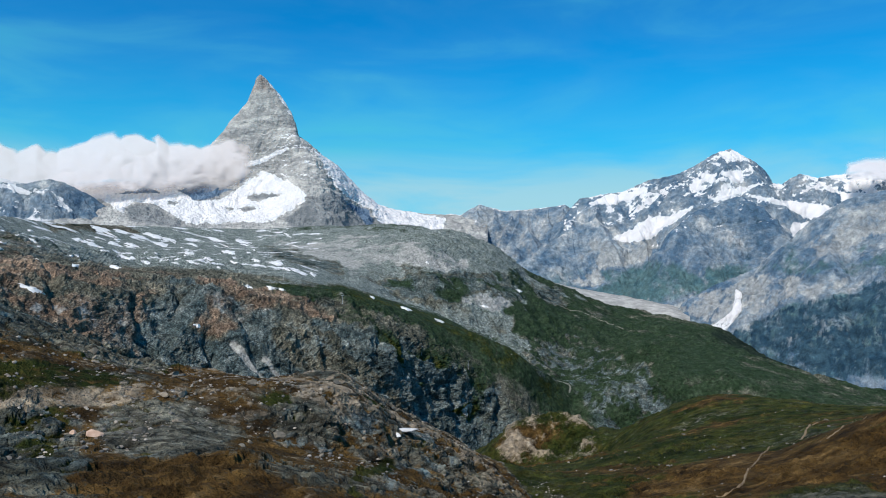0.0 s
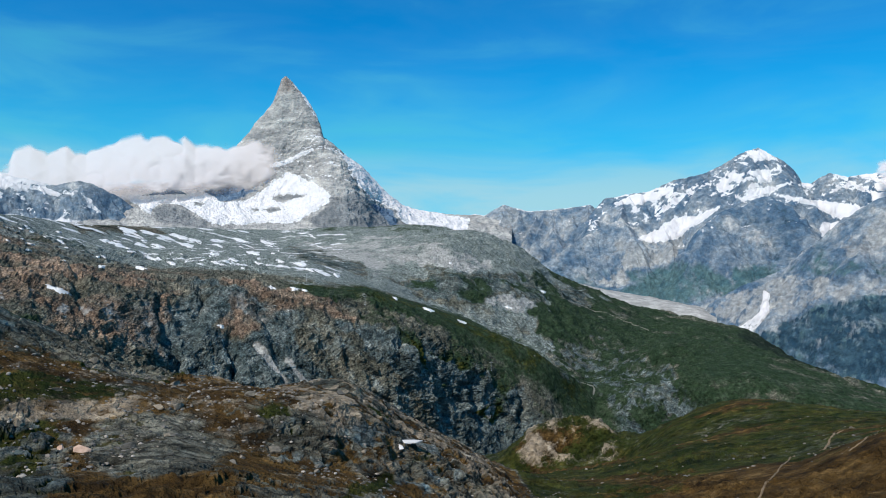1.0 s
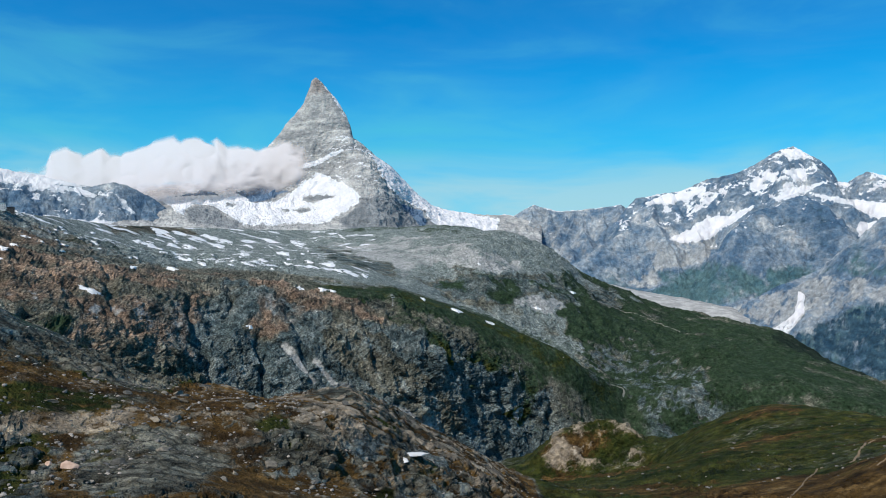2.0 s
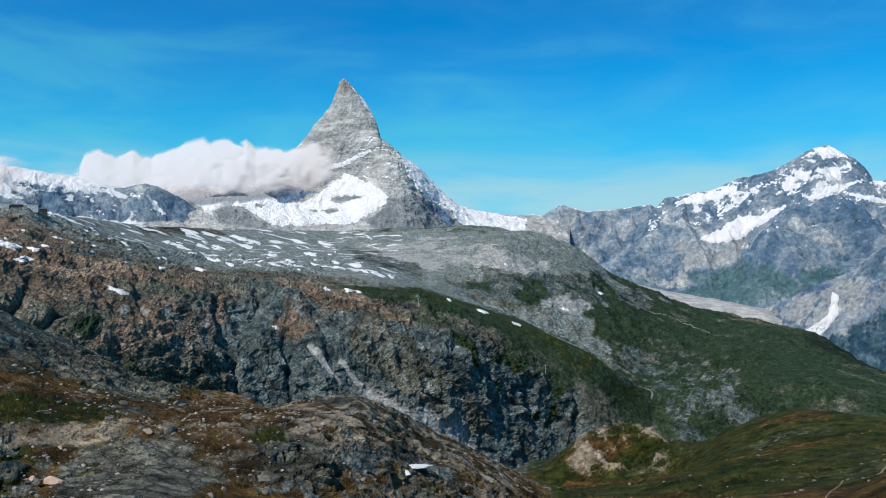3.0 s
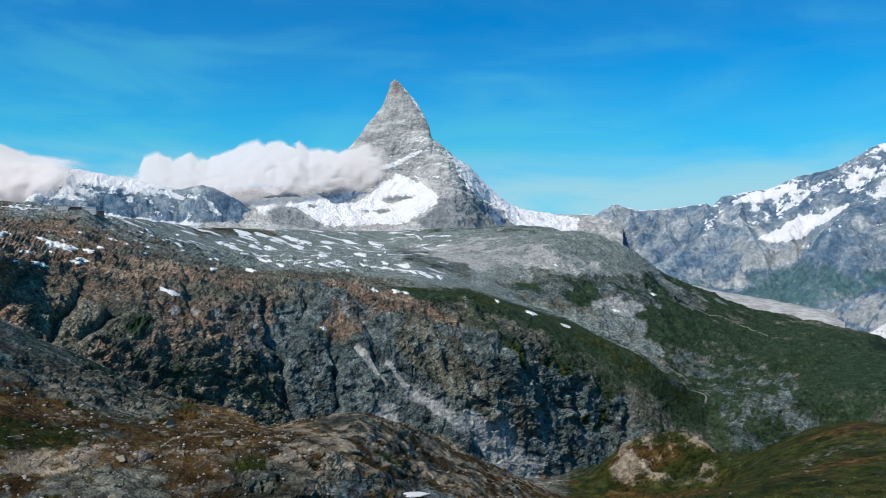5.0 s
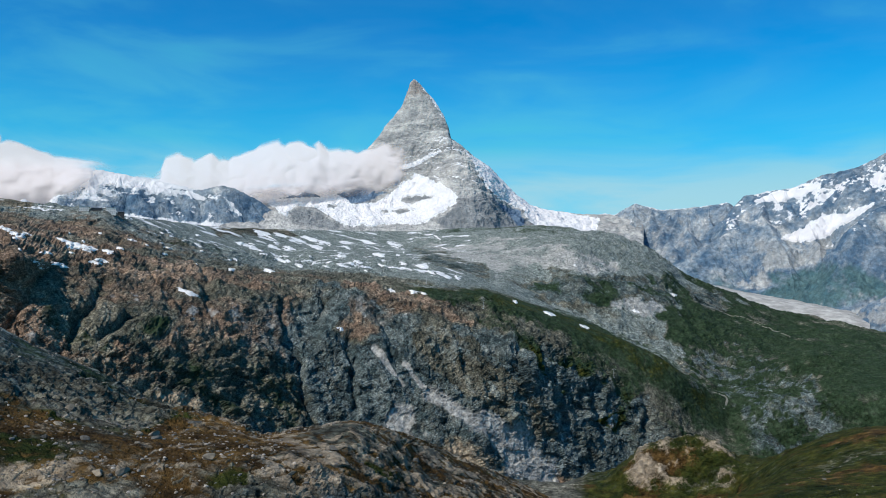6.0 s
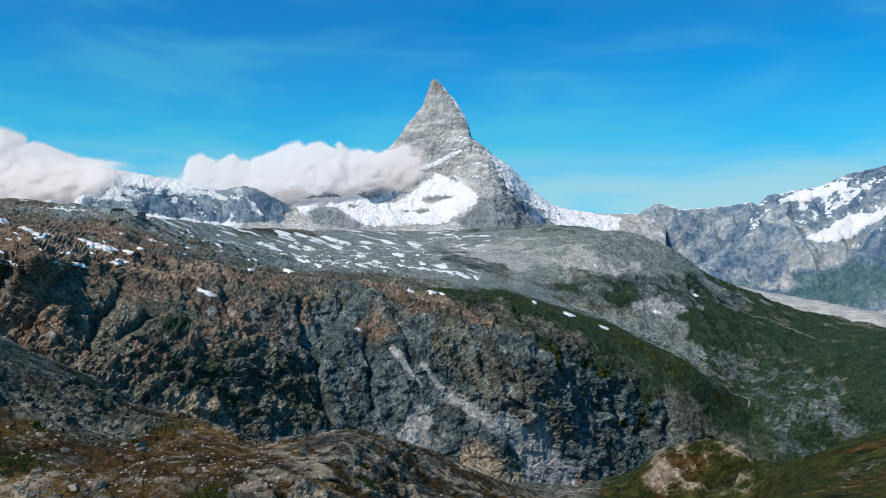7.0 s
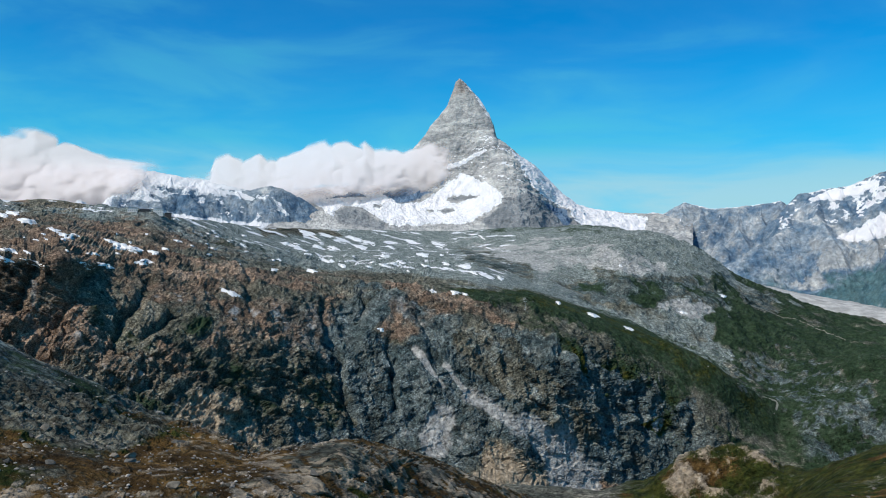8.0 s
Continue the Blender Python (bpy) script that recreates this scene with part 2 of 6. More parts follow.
def land_material(name, rock, layers, size, relief, stretch=(1, 1, 1), snow=None, grit=0.6, blocks=0.0):
    """Rock in shades, then layers of (mask, fine noise size, stops, spread, edge) on top."""
    m, nt, bs = nodes_of(name)
    big = noise_node(nt, size, 12, 0.76, stretch, 0.4)
    col = ramp_node(nt, big, rock)
    if blocks:
        tint, lump, crack = block_nodes(nt, blocks)
    for k, (key, fine, stops, spread, edge) in enumerate(layers):
        if blocks and k == 3:                      # broken stone, under the turf
            col = multiply(nt, col, ramp_node(nt, tint, [(0.1, (0.40, 0.41, 0.42)), (0.5, (0.98, 0.98, 0.97)), (0.9, (1.85, 1.82, 1.76))]))
            # cracks darkened in the colour as the shade in crevices
            col = multiply(nt, col, ramp_node(nt, crack, [(0.0, (0.22, 0.22, 0.22)), (0.07, (1, 1, 1))]))
        tone = noise_node(nt, fine * 3.1, 9, 0.72)
        cut = noise_node(nt, fine, 8, 0.7)
        col = blend(nt, mask_node(nt, key, cut, spread, edge), col, ramp_node(nt, tone, stops))
    speck = ramp_node(nt, noise_node(nt, size * 0.11, 7, 0.72, stretch), [(0.32, (1 - grit, 1 - grit, 1 - grit)), (0.5, (0.95, 0.95, 0.95)), (0.68, (1 + grit, 1 + grit, 1 + 0.93 * grit))])
    col = multiply(nt, col, speck)
    if snow:
        cut = noise_node(nt, snow[0], 8, 0.7)
        col = blend(nt, mask_node(nt, "snow", cut, snow[1], 0.06), col, ramp_node(nt, noise_node(nt, snow[0] * 3, 6, 0.6), SNOW))
    nt.links.new(col, bs.inputs["Base Color"])
    bs.inputs["Roughness"].default_value = 0.92
    bs.inputs["Specular IOR Level"].default_value = 0.06
    first = bump(nt, bs, noise_node(nt, size * 0.35, 11, 0.74, stretch, 0.3), relief, 1.0)
    if blocks:
        second = bump(nt, bs, lump, 0.35 * blocks, 0.8)
        nt.links.new(first.outputs[0], second.inputs["Normal"])
    return m


GRASS = [(0.30, (0.009, 0.012, 0.004)), (0.43, (0.022, 0.032, 0.008)), (0.55, (0.044, 0.048, 0.011)), (0.68, (0.088, 0.076, 0.021))]
MOSS = [(0.30, (0.016, 0.011, 0.006)), (0.43, (0.052, 0.031, 0.012)), (0.55, (0.102, 0.060, 0.020)), (0.70, (0.215, 0.138, 0.060))]
RUST = [(0.30, (0.050, 0.038, 0.031)), (0.50, (0.160, 0.114, 0.086)), (0.70, (0.31, 0.232, 0.178))]
SCREE = [(0.30, (0.085, 0.104, 0.104)), (0.55, (0.155, 0.180, 0.178)), (0.75, (0.28, 0.298, 0.29))]
SLATE = [(0.30, (0.015, 0.024, 0.028)), (0.45, (0.046, 0.066, 0.072)), (0.58, (0.115, 0.141, 0.147)), (0.72, (0.29, 0.315, 0.31))]
CHUTE = [(0.30, (0.25, 0.25, 0.245)), (0.55, (0.34, 0.34, 0.33)), (0.75, (0.46, 0.45, 0.43))]
ALP = [(0.30, (0.010, 0.020, 0.011)), (0.45, (0.022, 0.040, 0.020)), (0.60, (0.036, 0.056, 0.033)), (0.75, (0.062, 0.082, 0.056))]
SNOW = [(0.30, (0.62, 0.63, 0.66)), (0.60, (0.75, 0.75, 0.77))]
PALE = [(0.30, (0.15, 0.12, 0.09)), (0.55, (0.33, 0.27, 0.20)), (0.72, (0.48, 0.42, 0.34))]
FIRS = [(0.35, (0.008, 0.014, 0.012)), (0.60, (0.020, 0.032, 0.022))]
mat_ground = land_material(
    "alpine_ground",
    [(0.30, (0.020, 0.024, 0.025)), (0.44, (0.058, 0.061, 0.051)), (0.57, (0.130, 0.126, 0.104)), (0.70, (0.295, 0.275, 0.228))],
    [("slate_blue", 9, SLATE, 0.8, 0.3), ("scree", 9, SCREE, 0.9, 0.25), ("rust", 16, RUST, 0.9, 0.3), ("alp", 9, ALP, 1.2, 0.25), ("grass", 5, GRASS, 1.2, 0.2),
     ("moss", 2.6, MOSS, 1.5, 0.2), ("pale", 2.2, PALE, 1.4, 0.2), ("firs_and_dark", 12, FIRS, 1.0, 0.2), ("chute", 7, CHUTE, 0.7, 0.2)],
    55, 2.2, (1, 1, 1), (6, 0.6), 0.72, 3.2)
mat_horn = land_material(
    "gneiss_and_snow",
    [(0.30, (0.10, 0.105, 0.115)), (0.44, (0.26, 0.262, 0.265)), (0.56, (0.42, 0.412, 0.40)), (0.70, (0.62, 0.61, 0.59))],
    [("rust", 40, [(0.3, (0.16, 0.12, 0.11)), (0.7, (0.30, 0.24, 0.21))], 1.0, 0.25), ("scree", 30, [(0.30, (0.12, 0.135, 0.15)), (0.55, (0.21, 0.22, 0.23)), (0.75, (0.33, 0.335, 0.335))], 0.8, 0.25),
     # blue of shaded rock, put in as a colour
     ("slate_blue", 30, [(0.30, (0.05, 0.095, 0.17)), (0.6, (0.13, 0.19, 0.27))], 0.8, 0.25)],
    130, 6, (0.8, 0.8, 2.2), (24, 1.1), 0.30)
# rock, grass and firs carry the blue of haze and shadow in their colour
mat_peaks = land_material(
    "hazy_far_rock_and_snow",
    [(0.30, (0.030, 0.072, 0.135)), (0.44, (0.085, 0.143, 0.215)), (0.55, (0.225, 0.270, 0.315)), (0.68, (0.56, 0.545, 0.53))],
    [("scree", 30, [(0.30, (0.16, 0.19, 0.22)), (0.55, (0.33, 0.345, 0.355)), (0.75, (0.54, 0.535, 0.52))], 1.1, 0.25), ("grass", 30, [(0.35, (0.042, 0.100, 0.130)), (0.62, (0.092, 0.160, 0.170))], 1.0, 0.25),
     # trees on the spur; a painted shade blue on bare rock walls
     ("firs_and_dark", 20, [(0.35, (0.015, 0.044, 0.078)), (0.62, (0.042, 0.088, 0.125))], 1.0, 0.25)],
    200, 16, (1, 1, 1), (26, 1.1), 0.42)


def snow_material():
    m, nt, bs = nodes_of("mountain_snow")
    nt.links.new(ramp_node(nt, noise_node(nt, 60, 8, 0.62), [(0.3, (0.56, 0.55, 0.58)), (0.6, (0.67, 0.655, 0.67))]), bs.inputs["Base Color"])
    bs.inputs["Roughness"].default_value = 0.7
    bs.inputs["Specular IOR Level"].default_value = 0.1
    bump(nt, bs, noise_node(nt, 40, 8, 0.6), 2.5, 0.7)
    return m


mat_field = snow_material()

# ---- ground: one sheet from under the walk to the horizon ----
# lines of (bearing in degrees, distance, height), from near to far
UNDER = [(-180, 0.05, -9.5), (180, 0.05, -9.5)]
APRON = [(-180, 95, 12), (-100, 95, -2), (-60, 95, -15), (-31, 95, -18), (-26.7, 97, -18.5), (-21, 99, -18.5), (-10, 101, -23.5), (-6, 105, -26), (-2.5, 112, -29), (2, 118, -33.5),
         (10, 118, -40), (20, 128, -39), (30, 139, -35), (40, 139, -28), (60, 130, -14), (100, 110, 4), (180, 95, 12)]
MEADOW = [(-180, 130, 20), (-80, 128, 6), (-45, 125, -5), (-31, 125, -9.2), (-28, 128, -10.2), (-25.5, 128, -12.3), (-21.8, 125, -14.2), (-18, 125, -15.8), (-14.6, 120, -15.8), (-9, 121, -17.3), (-5.5, 128, -20),
          (-2, 129, -26.8), (2, 134, -31.5), (10, 140, -45), (20, 156, -43), (30, 160, -37.5), (40, 160, -24), (60, 155, -10), (100, 140, 8), (180, 130, 20)]
FORE_CREST = [(-180, 190, 34), (-80, 190, 22), (-45, 190, 16), (-33, 188, 6), (-29, 186, -0.8), (-27, 185, -4.9), (-25, 185, -7.6), (-23.5, 185, -10.2), (-22.4, 185, -12.6), (-20.2, 185, -16.8), (-18.6, 185, -18.6), (-15.6, 170, -19.3),
              (-12, 150, -19.7), (-9.7, 150, -18.8), (-5.8, 152, -18.3), (-3.4, 165, -22.7), (-1, 185, -29.4), (1.9, 205, -37.5), (4.7, 235, -48.7),
              (8, 230, -55), (12, 205, -54), (20, 190, -49), (28, 185, -41), (36, 180, -28), (44, 185, -20), (70, 190, -2), (180, 190, 34)]
DIP = [(-180, 300, 60), (-60, 260, -28), (-28, 260, -38), (-20, 255, -42), (-8, 255, -52), (0, 290, -67), (5, 315, -79), (8, 320, -80), (15, 330, -77), (21, 300, -61),
       (28, 235, -48), (36, 235, -38), (44, 235, -30), (180, 300, 60)]
HILL_CREST = [(-180, 560, 120), (-60, 560, -60), (-28, 560, -100), (-12, 560, -125), (0, 560, -128), (6, 560, -128), (9, 560, -125.3), (10.2, 565, -119),
              (11.4, 570, -109.9), (12.9, 575, -102.4), (14.4, 580, -99.1), (15.9, 570, -100), (17.4, 560, -106.7), (18.9, 540, -103.9), (21, 520, -88.6),
              (23.4, 505, -77.2), (25.4, 500, -71), (27.4, 497, -69), (30.5, 490, -69), (36, 470, -69.5), (46, 460, -60), (180, 560, 120)]
KNOLL_FOOT = [(-180, 480, 100), (-60, 480, -50), (-28, 480, -88), (0, 480, -124), (6, 500, -122), (9, 525, -129), (11, 530, -128), (13, 537, -125), (15, 535, -123), (17.4, 522, -118),
              (19, 490, -101), (21, 460, -85), (25, 420, -72), (30, 400, -64), (36, 380, -58), (46, 380, -50), (180, 480, 100)]
GORGE = [(-180, 900, 190), (-60, 800, -130), (-30, 790, -180), (-20, 790, -190), (-10, 950, -270), (0, 950, -310), (5, 1050, -330), (10, 1050, -340),
         (20, 1100, -345), (30, 1000, -345), (46, 1000, -320), (180, 900, 190)]
CLIFF_FOOT = [(-180, 1100, 220), (-60, 840, -130), (-31, 850, -165), (-21, 895, -172), (-15, 985, -198), (-10.7, 1060, -238), (-5, 1085, -244), (-0.7, 1100, -248),
              (2.9, 1190, -282), (4.7, 1215, -300), (10.4, 1360, -305), (20, 1490, -285), (30, 1490, -310), (46, 1450, -330), (180, 1100, 220)]
CLIFF_MID = [(-180, 1300, 240), (-60, 940, -20), (-30, 956, -29), (-24.4, 954, -71), (-18.4, 1042, -63), (-12.9, 1120, -117), (-4, 1185, -87.5), (2.9, 1225, -108),
             (9, 1385, -160), (13, 1430, -215), (16.7, 1582, -237), (21, 1580, -200), (27, 1591, -178), (35, 1560, -230), (46, 1550, -300), (180, 1300, 240)]
CLIFF_TOP = [(-180, 1500, 260), (-60, 1000, 40), (-31, 960, 28), (-28, 1110, 36), (-19, 1168, 4), (-13, 1230, -11), (-3.4, 1270, -33), (0, 1400, -14), (3.1, 1420, -39),
             (5.5, 1440, -56.8), (7.9, 1450, -82), (10.2, 1465, -103), (12.2, 1480, -126), (13.7, 1500, -161), (15.6, 1600, -197), (18.5, 1660, -212),
             (22, 1700, -182), (27, 1750, -165), (35, 1700, -225), (46, 1650, -300), (180, 1500, 260)]
SHELF = [(-180, 1800, 280), (-60, 1780, 160), (-31.7, 1765, 157), (-25.7, 1665, 140), (-22, 1700, 100), (-17.7, 1755, 64), (-14.6, 1889, 57), (-8, 1800, 45),
         (-3.3, 1692, 30), (2, 1750, -12), (6.7, 1836, -72), (12, 1800, -158), (16, 1760, -228), (19, 1800, -210), (22, 1900, -172), (27, 1950, -165),
         (35, 1900, -240), (46, 1800, -310), (180, 1800, 280)]
DOME = [(-180, 2100, 290), (-60, 1900, 168), (-31, 1774, 160), (-25.7, 1700, 142), (-20, 1950, 115), (-14.6, 2200, 100), (-6.2, 2573, 123), (0, 2300, 90), (6.5, 2012, 50),
        (12, 2150, -20), (16, 2250, -105), (20, 2400, -140), (25, 2400, -162), (32, 2300, -260), (46, 2100, -330), (180, 2100, 290)]
SKYLINE = [(-180, 2600, 300), (-60, 1960, 170), (-35, 1830, 157), (-33.1, 1840, 173.6), (-30.5, 1820, 166.7), (-25.9, 1760, 141), (-22.5, 2000, 151), (-19, 2300, 155),
           (-14.5, 2600, 175.7), (-9, 2800, 183), (-5.4, 2900, 191), (-1, 2900, 202), (3.1, 2900, 202), (5.9, 2850, 187.6), (9.1, 2800, 163.5), (11.1, 2790, 127),
           (12.4, 2800, 84), (13.8, 2900, 26.6), (16.4, 3050, -24), (19.7, 3250, -107), (23.5, 3200, -142), (26.8, 3050, -175), (27.5, 2950, -200), (29.6, 2800, -243),
           (31.3, 2700, -285), (33.3, 2600, -328), (35.5, 2500, -352), (46, 2400, -400), (180, 2600, 300)]
VALLEY = [(-180, 3300, 250), (-60, 3200, 100), (-20, 3400, 100), (10, 3500, -60), (16, 3560, -150), (24, 3600, -300), (30, 3300, -480), (46, 3000, -520), (180, 3300, 250)]
RIM = [(-180, 5200, 250), (-60, 5200, 100), (10, 5200, -100), (46, 5200, -400), (180, 5200, 250)]
LINES = [UNDER, APRON, MEADOW, FORE_CREST, DIP, KNOLL_FOOT, HILL_CREST, GORGE, CLIFF_FOOT, CLIFF_MID, CLIFF_TOP, SHELF, DOME, SKYLINE, VALLEY, RIM]
ROWS = [130, 80, 100, 50, 120, 60, 18, 14, 104, 90, 80, 56, 64, 12, 8]
AZ = np.concatenate([np.linspace(-180, -46, 60, endpoint=False), np.linspace(-46, 46, 960, endpoint=False), np.linspace(46, 180, 60, endpoint=False)])


# pale stone chutes in the cliffs: bearing and dip at both ends, half width, in degrees
GULLY = [(-5.5, -5.7, -3.7, -7.86, 0.22), (-3.7, -7.86, -0.1, -9.9, 0.58), (-0.1, -9.9, 2.65, -11.5, 0.85), (2.65, -11.5, 3.4, -13.2, 1.5), (-7.7, -4.7, -5.6, -7.2, 0.2), (-5.9, -9.4, -6.2, -11, 1.0)]


# parts of the land that look different: outlines of (bearing, height angle)
FACE_SLATE = [
    [(-12.53, -1.18), (-9.78, -3.65), (-7.41, -3.91), (-5.81, -2.64), (-3.4, -2.09), (-0.57, -3.3), (1.86, -4.82), (3.88, -6.72), (7.07, -8.95), (10.98, -11.66), (7.04, -13.29), (3.86, -11.85), (-0.96, -9.95), (-5.78, -9.13), (-12.07, -9.55), (-14.21, -5.84)],
]
FACE_STRIPED = [
    [(-3.88, -2.49), (-1.58, -4.02), (2.67, -7.28), (4.87, -10.49), (2.66, -10.52), (-0.76, -8.08), (-3.71, -5.81), (-4.92, -4.17)],
]
FACE_RUST = [
    [(-29.13, 3.73), (-26.91, 3.91), (-24.57, 2.22), (-22.15, 1.21), (-17.84, 0.47), (-14.46, 0.01), (-11.96, -0.7), (-13.68, -1.64), (-17.83, -0.46), (-22.47, -0.45), (-25.86, 0.07), (-29.06, 0.43)],
    [(-9.61, -0.47), (-5.82, -0.79), (-3.4, -1.6), (0.04, -2.9), (-0.77, -3.54), (-3.8, -2.41), (-7.42, -1.8)],
    [(-10.57, -3.49), (-9, -2.87), (-7.41, -3.59), (-8.59, -4.14)],
    [(-21.03, -3.47), (-19.26, -2.48), (-17.35, -2.89), (-16.97, -3.86), (-19.94, -4.62)],
    [(-24.96, -3.95), (-24.13, -3.76), (-23.63, -4.72), (-24.77, -4.9)],
    [(3.06, -12.62), (7.04, -13.66), (8.61, -14.79), (2.25, -14.94)],
]
FACE_TAN = [
    [(-23.72, -8.73), (-21.38, -7.13), (-19.31, -8.14), (-17.76, -10.44), (-21.88, -10.28)],
    [(-2.43, -10.35), (1.51, -12.51), (3.06, -14.35), (-4, -14.57)],
]
FACE_OLIVE = [
    [(-23.08, -5.19), (-18.86, -4.57), (-14.4, -5.45), (-12.26, -9.54), (-18.81, -8.62)],
    [(-29.01, -2.12), (-25.5, -1.46), (-21.04, -2.26), (-22.41, -4.47), (-27.07, -4.31)],
]
BACK_GREEN = [
    [(-2.59, -0.8), (4.69, -2.89), (8.67, -4.84), (12.94, -7.56), (16.86, -10.26), (17.76, -11.31), (13.67, -10.42), (11, -8.62), (7.08, -5.97), (4.68, -5.12), (1.86, -3.94), (-0.97, -2.66)],
]
BACK_CRAG = [
    [(10.03, -8.07), (11.4, -7.45), (13, -9.5), (13.21, -11), (10.98, -11.66)],
    [(6.68, -6.57), (8.26, -7.13), (9.44, -8.66), (7.86, -9.28)],
    [(3.88, -5.61), (6.28, -5.98), (7.07, -7.54), (4.68, -7.18)],
]
SLAB_GREY = [
    [(12.77, -4.62), (16.37, -4.7), (19.72, -5.29), (20.42, -6.45), (21.76, -6.03), (22.92, -8.99), (20.29, -10.79), (18.59, -9.51), (16.34, -7.29), (14.47, -6.67)],
]
VALLEY_SCREE = [
    [(-0.57, 0.34), (2.68, -0.59), (5.9, -1.8), (8.68, -3.1), (12.27, -4.4), (12.44, -2.82), (9.87, -2.37), (8.1, -1.43), (4.7, 0.1), (1.46, 0.99)],
]
DOME_PALE = [
    [(-5.84, 3.04), (-1.99, 2.77), (1.87, 3.06), (5.51, 2.52), (9.9, 1.14), (8.31, 0.34), (5.91, 0.91), (3.41, 1.23), (0.85, 0.1), (-0.16, 1.23)],
    [(7.12, 1.55), (8.71, 1.22), (8.51, 0.42), (7.31, 0.74)],
    [(10.67, -0.78), (12.22, -1.56), (11.05, -2.36), (9.09, -1.58)],
]
DOME_DARK = [
    [(-5.23, 2.44), (-1.99, 2.21), (0.73, 1.23), (0.32, 0.26), (-3.41, 1.31)],
    [(3.9, 1.84), (5.71, 1.96), (6.51, 0.82), (4.9, 0.34)],
    [(2.68, -0.19), (5.91, 0.42), (11.85, 0.42), (13.38, -1.56), (8.69, -1.78), (4.69, -1.6)],
    [(13.97, -0.18), (16.04, -0.95), (16.4, -1.73), (14.53, -1.35)],
]
DOME_GREEN = [
    [(12.41, -2.35), (16.41, -1.53), (20.76, -2.25), (28.95, -4.91), (28.88, -8.38), (23.45, -8.06), (21.06, -5.98), (19.3, -5), (12.58, -4.39)],
]
PLATEAU = [
    [(-17.88, 3.29), (-5.84, 3.04), (-0.57, 0.83), (-0.97, -0.39), (-5.83, 0.42), (-12.17, 1.2), (-17.49, 1.75)],
]
MOUND = [
    [(-34.07, 4.53), (-33.3, 5.35), (-31.84, 5.57), (-30.22, 4.99), (-30.14, 4.4), (-33.11, 4.28)],
    [(-19.2, 3.73), (-16.68, 3.97), (-13.91, 3.85), (-13.51, 3.3), (-18.61, 3.22)],
]
LEDGE_DARK = [
    [(-29.11, 2.66), (-25.24, 2.21), (-20.75, 1.71), (-17.85, 1.17), (-18.94, 0.77), (-23.19, 1.2), (-27.19, 1.81)],
    [(-13.7, -0.19), (-10.2, -0.31), (-9.79, -2.38), (-11.74, -2.96), (-13.3, -1.88)],
]
# the same for the near ground, as (bearing, distance)
TERRACE = [
    [(-30.5, 120), (-27.4, 123), (-25.3, 124), (-21.6, 124), (-20.4, 122), (-23.4, 118), (-26.3, 116), (-29.5, 115), (-31.2, 112)],
]
TAN_BAND = [
    [(-31.2, 112), (-27.1, 116), (-23.9, 117), (-19.6, 119), (-18.9, 114), (-21.9, 112), (-25.0, 110), (-26.7, 112), (-30.0, 109), (-31.6, 108)],
    [(-10.9, 131), (-7.4, 146), (-3.4, 151), (-5.4, 124), (-5.3, 120), (-7.2, 115), (-9.2, 115), (-11.4, 115)],
]
GREY_HUMP = [
    [(-25.5, 108), (-22.5, 112), (-18.3, 113), (-17.1, 107), (-15.6, 104), (-21.0, 77), (-24.2, 79), (-26.8, 84), (-27.1, 91), (-26.3, 103)],
    [(-31.7, 106), (-29.2, 110), (-26.9, 110), (-27.1, 103), (-28.7, 93), (-30.4, 79), (-34.6, 69), (-36.8, 69), (-35.6, 78)],
    [(-13.0, 114), (-9.4, 117), (-9.5, 110), (-11.0, 104), (-13.9, 104)],
]
DARK_TURF = [
    [(-26.3, 112), (-24.8, 112), (-26.3, 103), (-26.4, 94), (-27.7, 89), (-28.0, 99)],
    [(-30.5, 79), (-26.4, 80), (-21.1, 76), (-12.2, 103), (-23.3, 49), (-34.0, 58)],
]
PALE_ROCKS = [
    [(-5.1, 125), (-1.4, 143), (0.2, 144), (2.0, 141), (1.8, 138), (2.5, 136), (-0.3, 133), (-3.3, 125), (-5.3, 115), (-7.4, 112), (-8.0, 114)],
    [(-13.8, 105), (-11.0, 104), (-9.0, 103), (-11.6, 90), (-13.2, 99)],
    [(-4.3, 107), (0.0, 125), (2.5, 136), (2.4, 126), (-10.0, 64)],
]
OCHRE = [
    [(-5.1, 137), (-2.0, 146), (-1.4, 143), (-4.1, 135)],
    [(-2.3, 122), (-0.0, 131), (0.7, 131), (-0.9, 123), (-9.3, 80), (-16.2, 53), (-12.4, 73), (-3.3, 115)],
    [(-14.4, 114), (-12.0, 118), (-11.2, 115), (-13.7, 109)],
]
# clefts in the cliffs
CLEFTS = [[(-14.14, -1.76), (-13.73, -3.91), (-13.06, -5.87), (-12.47, -7.51), (-11.84, -9.44)], [(-7.17, -2.6), (-6.69, -4.0), (-5.8, -5.6)], [(-11.38, 0.09), (-10.9, -1.18), (-11.16, -2.37)],
          [(-9.78, -3.97), (-8.97, -6.34), (-8.96, -8.68)], [(7.07, -7.54), (8.06, -8.69), (8.64, -10.22)], [(11.01, -7.85), (11.57, -9.75)],
          [(-29.49, 0.66), (-30.76, -2.08), (-32.31, -5.27)], [(-32.45, 1.18), (-33.65, -2.04)], [(-26.01, -0.63), (-27.68, -4.34)], [(-24.2, -2.15), (-25.6, -3.64)], [(-19.44, 0.93), (-18.64, -2.19)]]


def n_of(flat, size):
    return fbm(flat + 610, size, 4, 0.55)


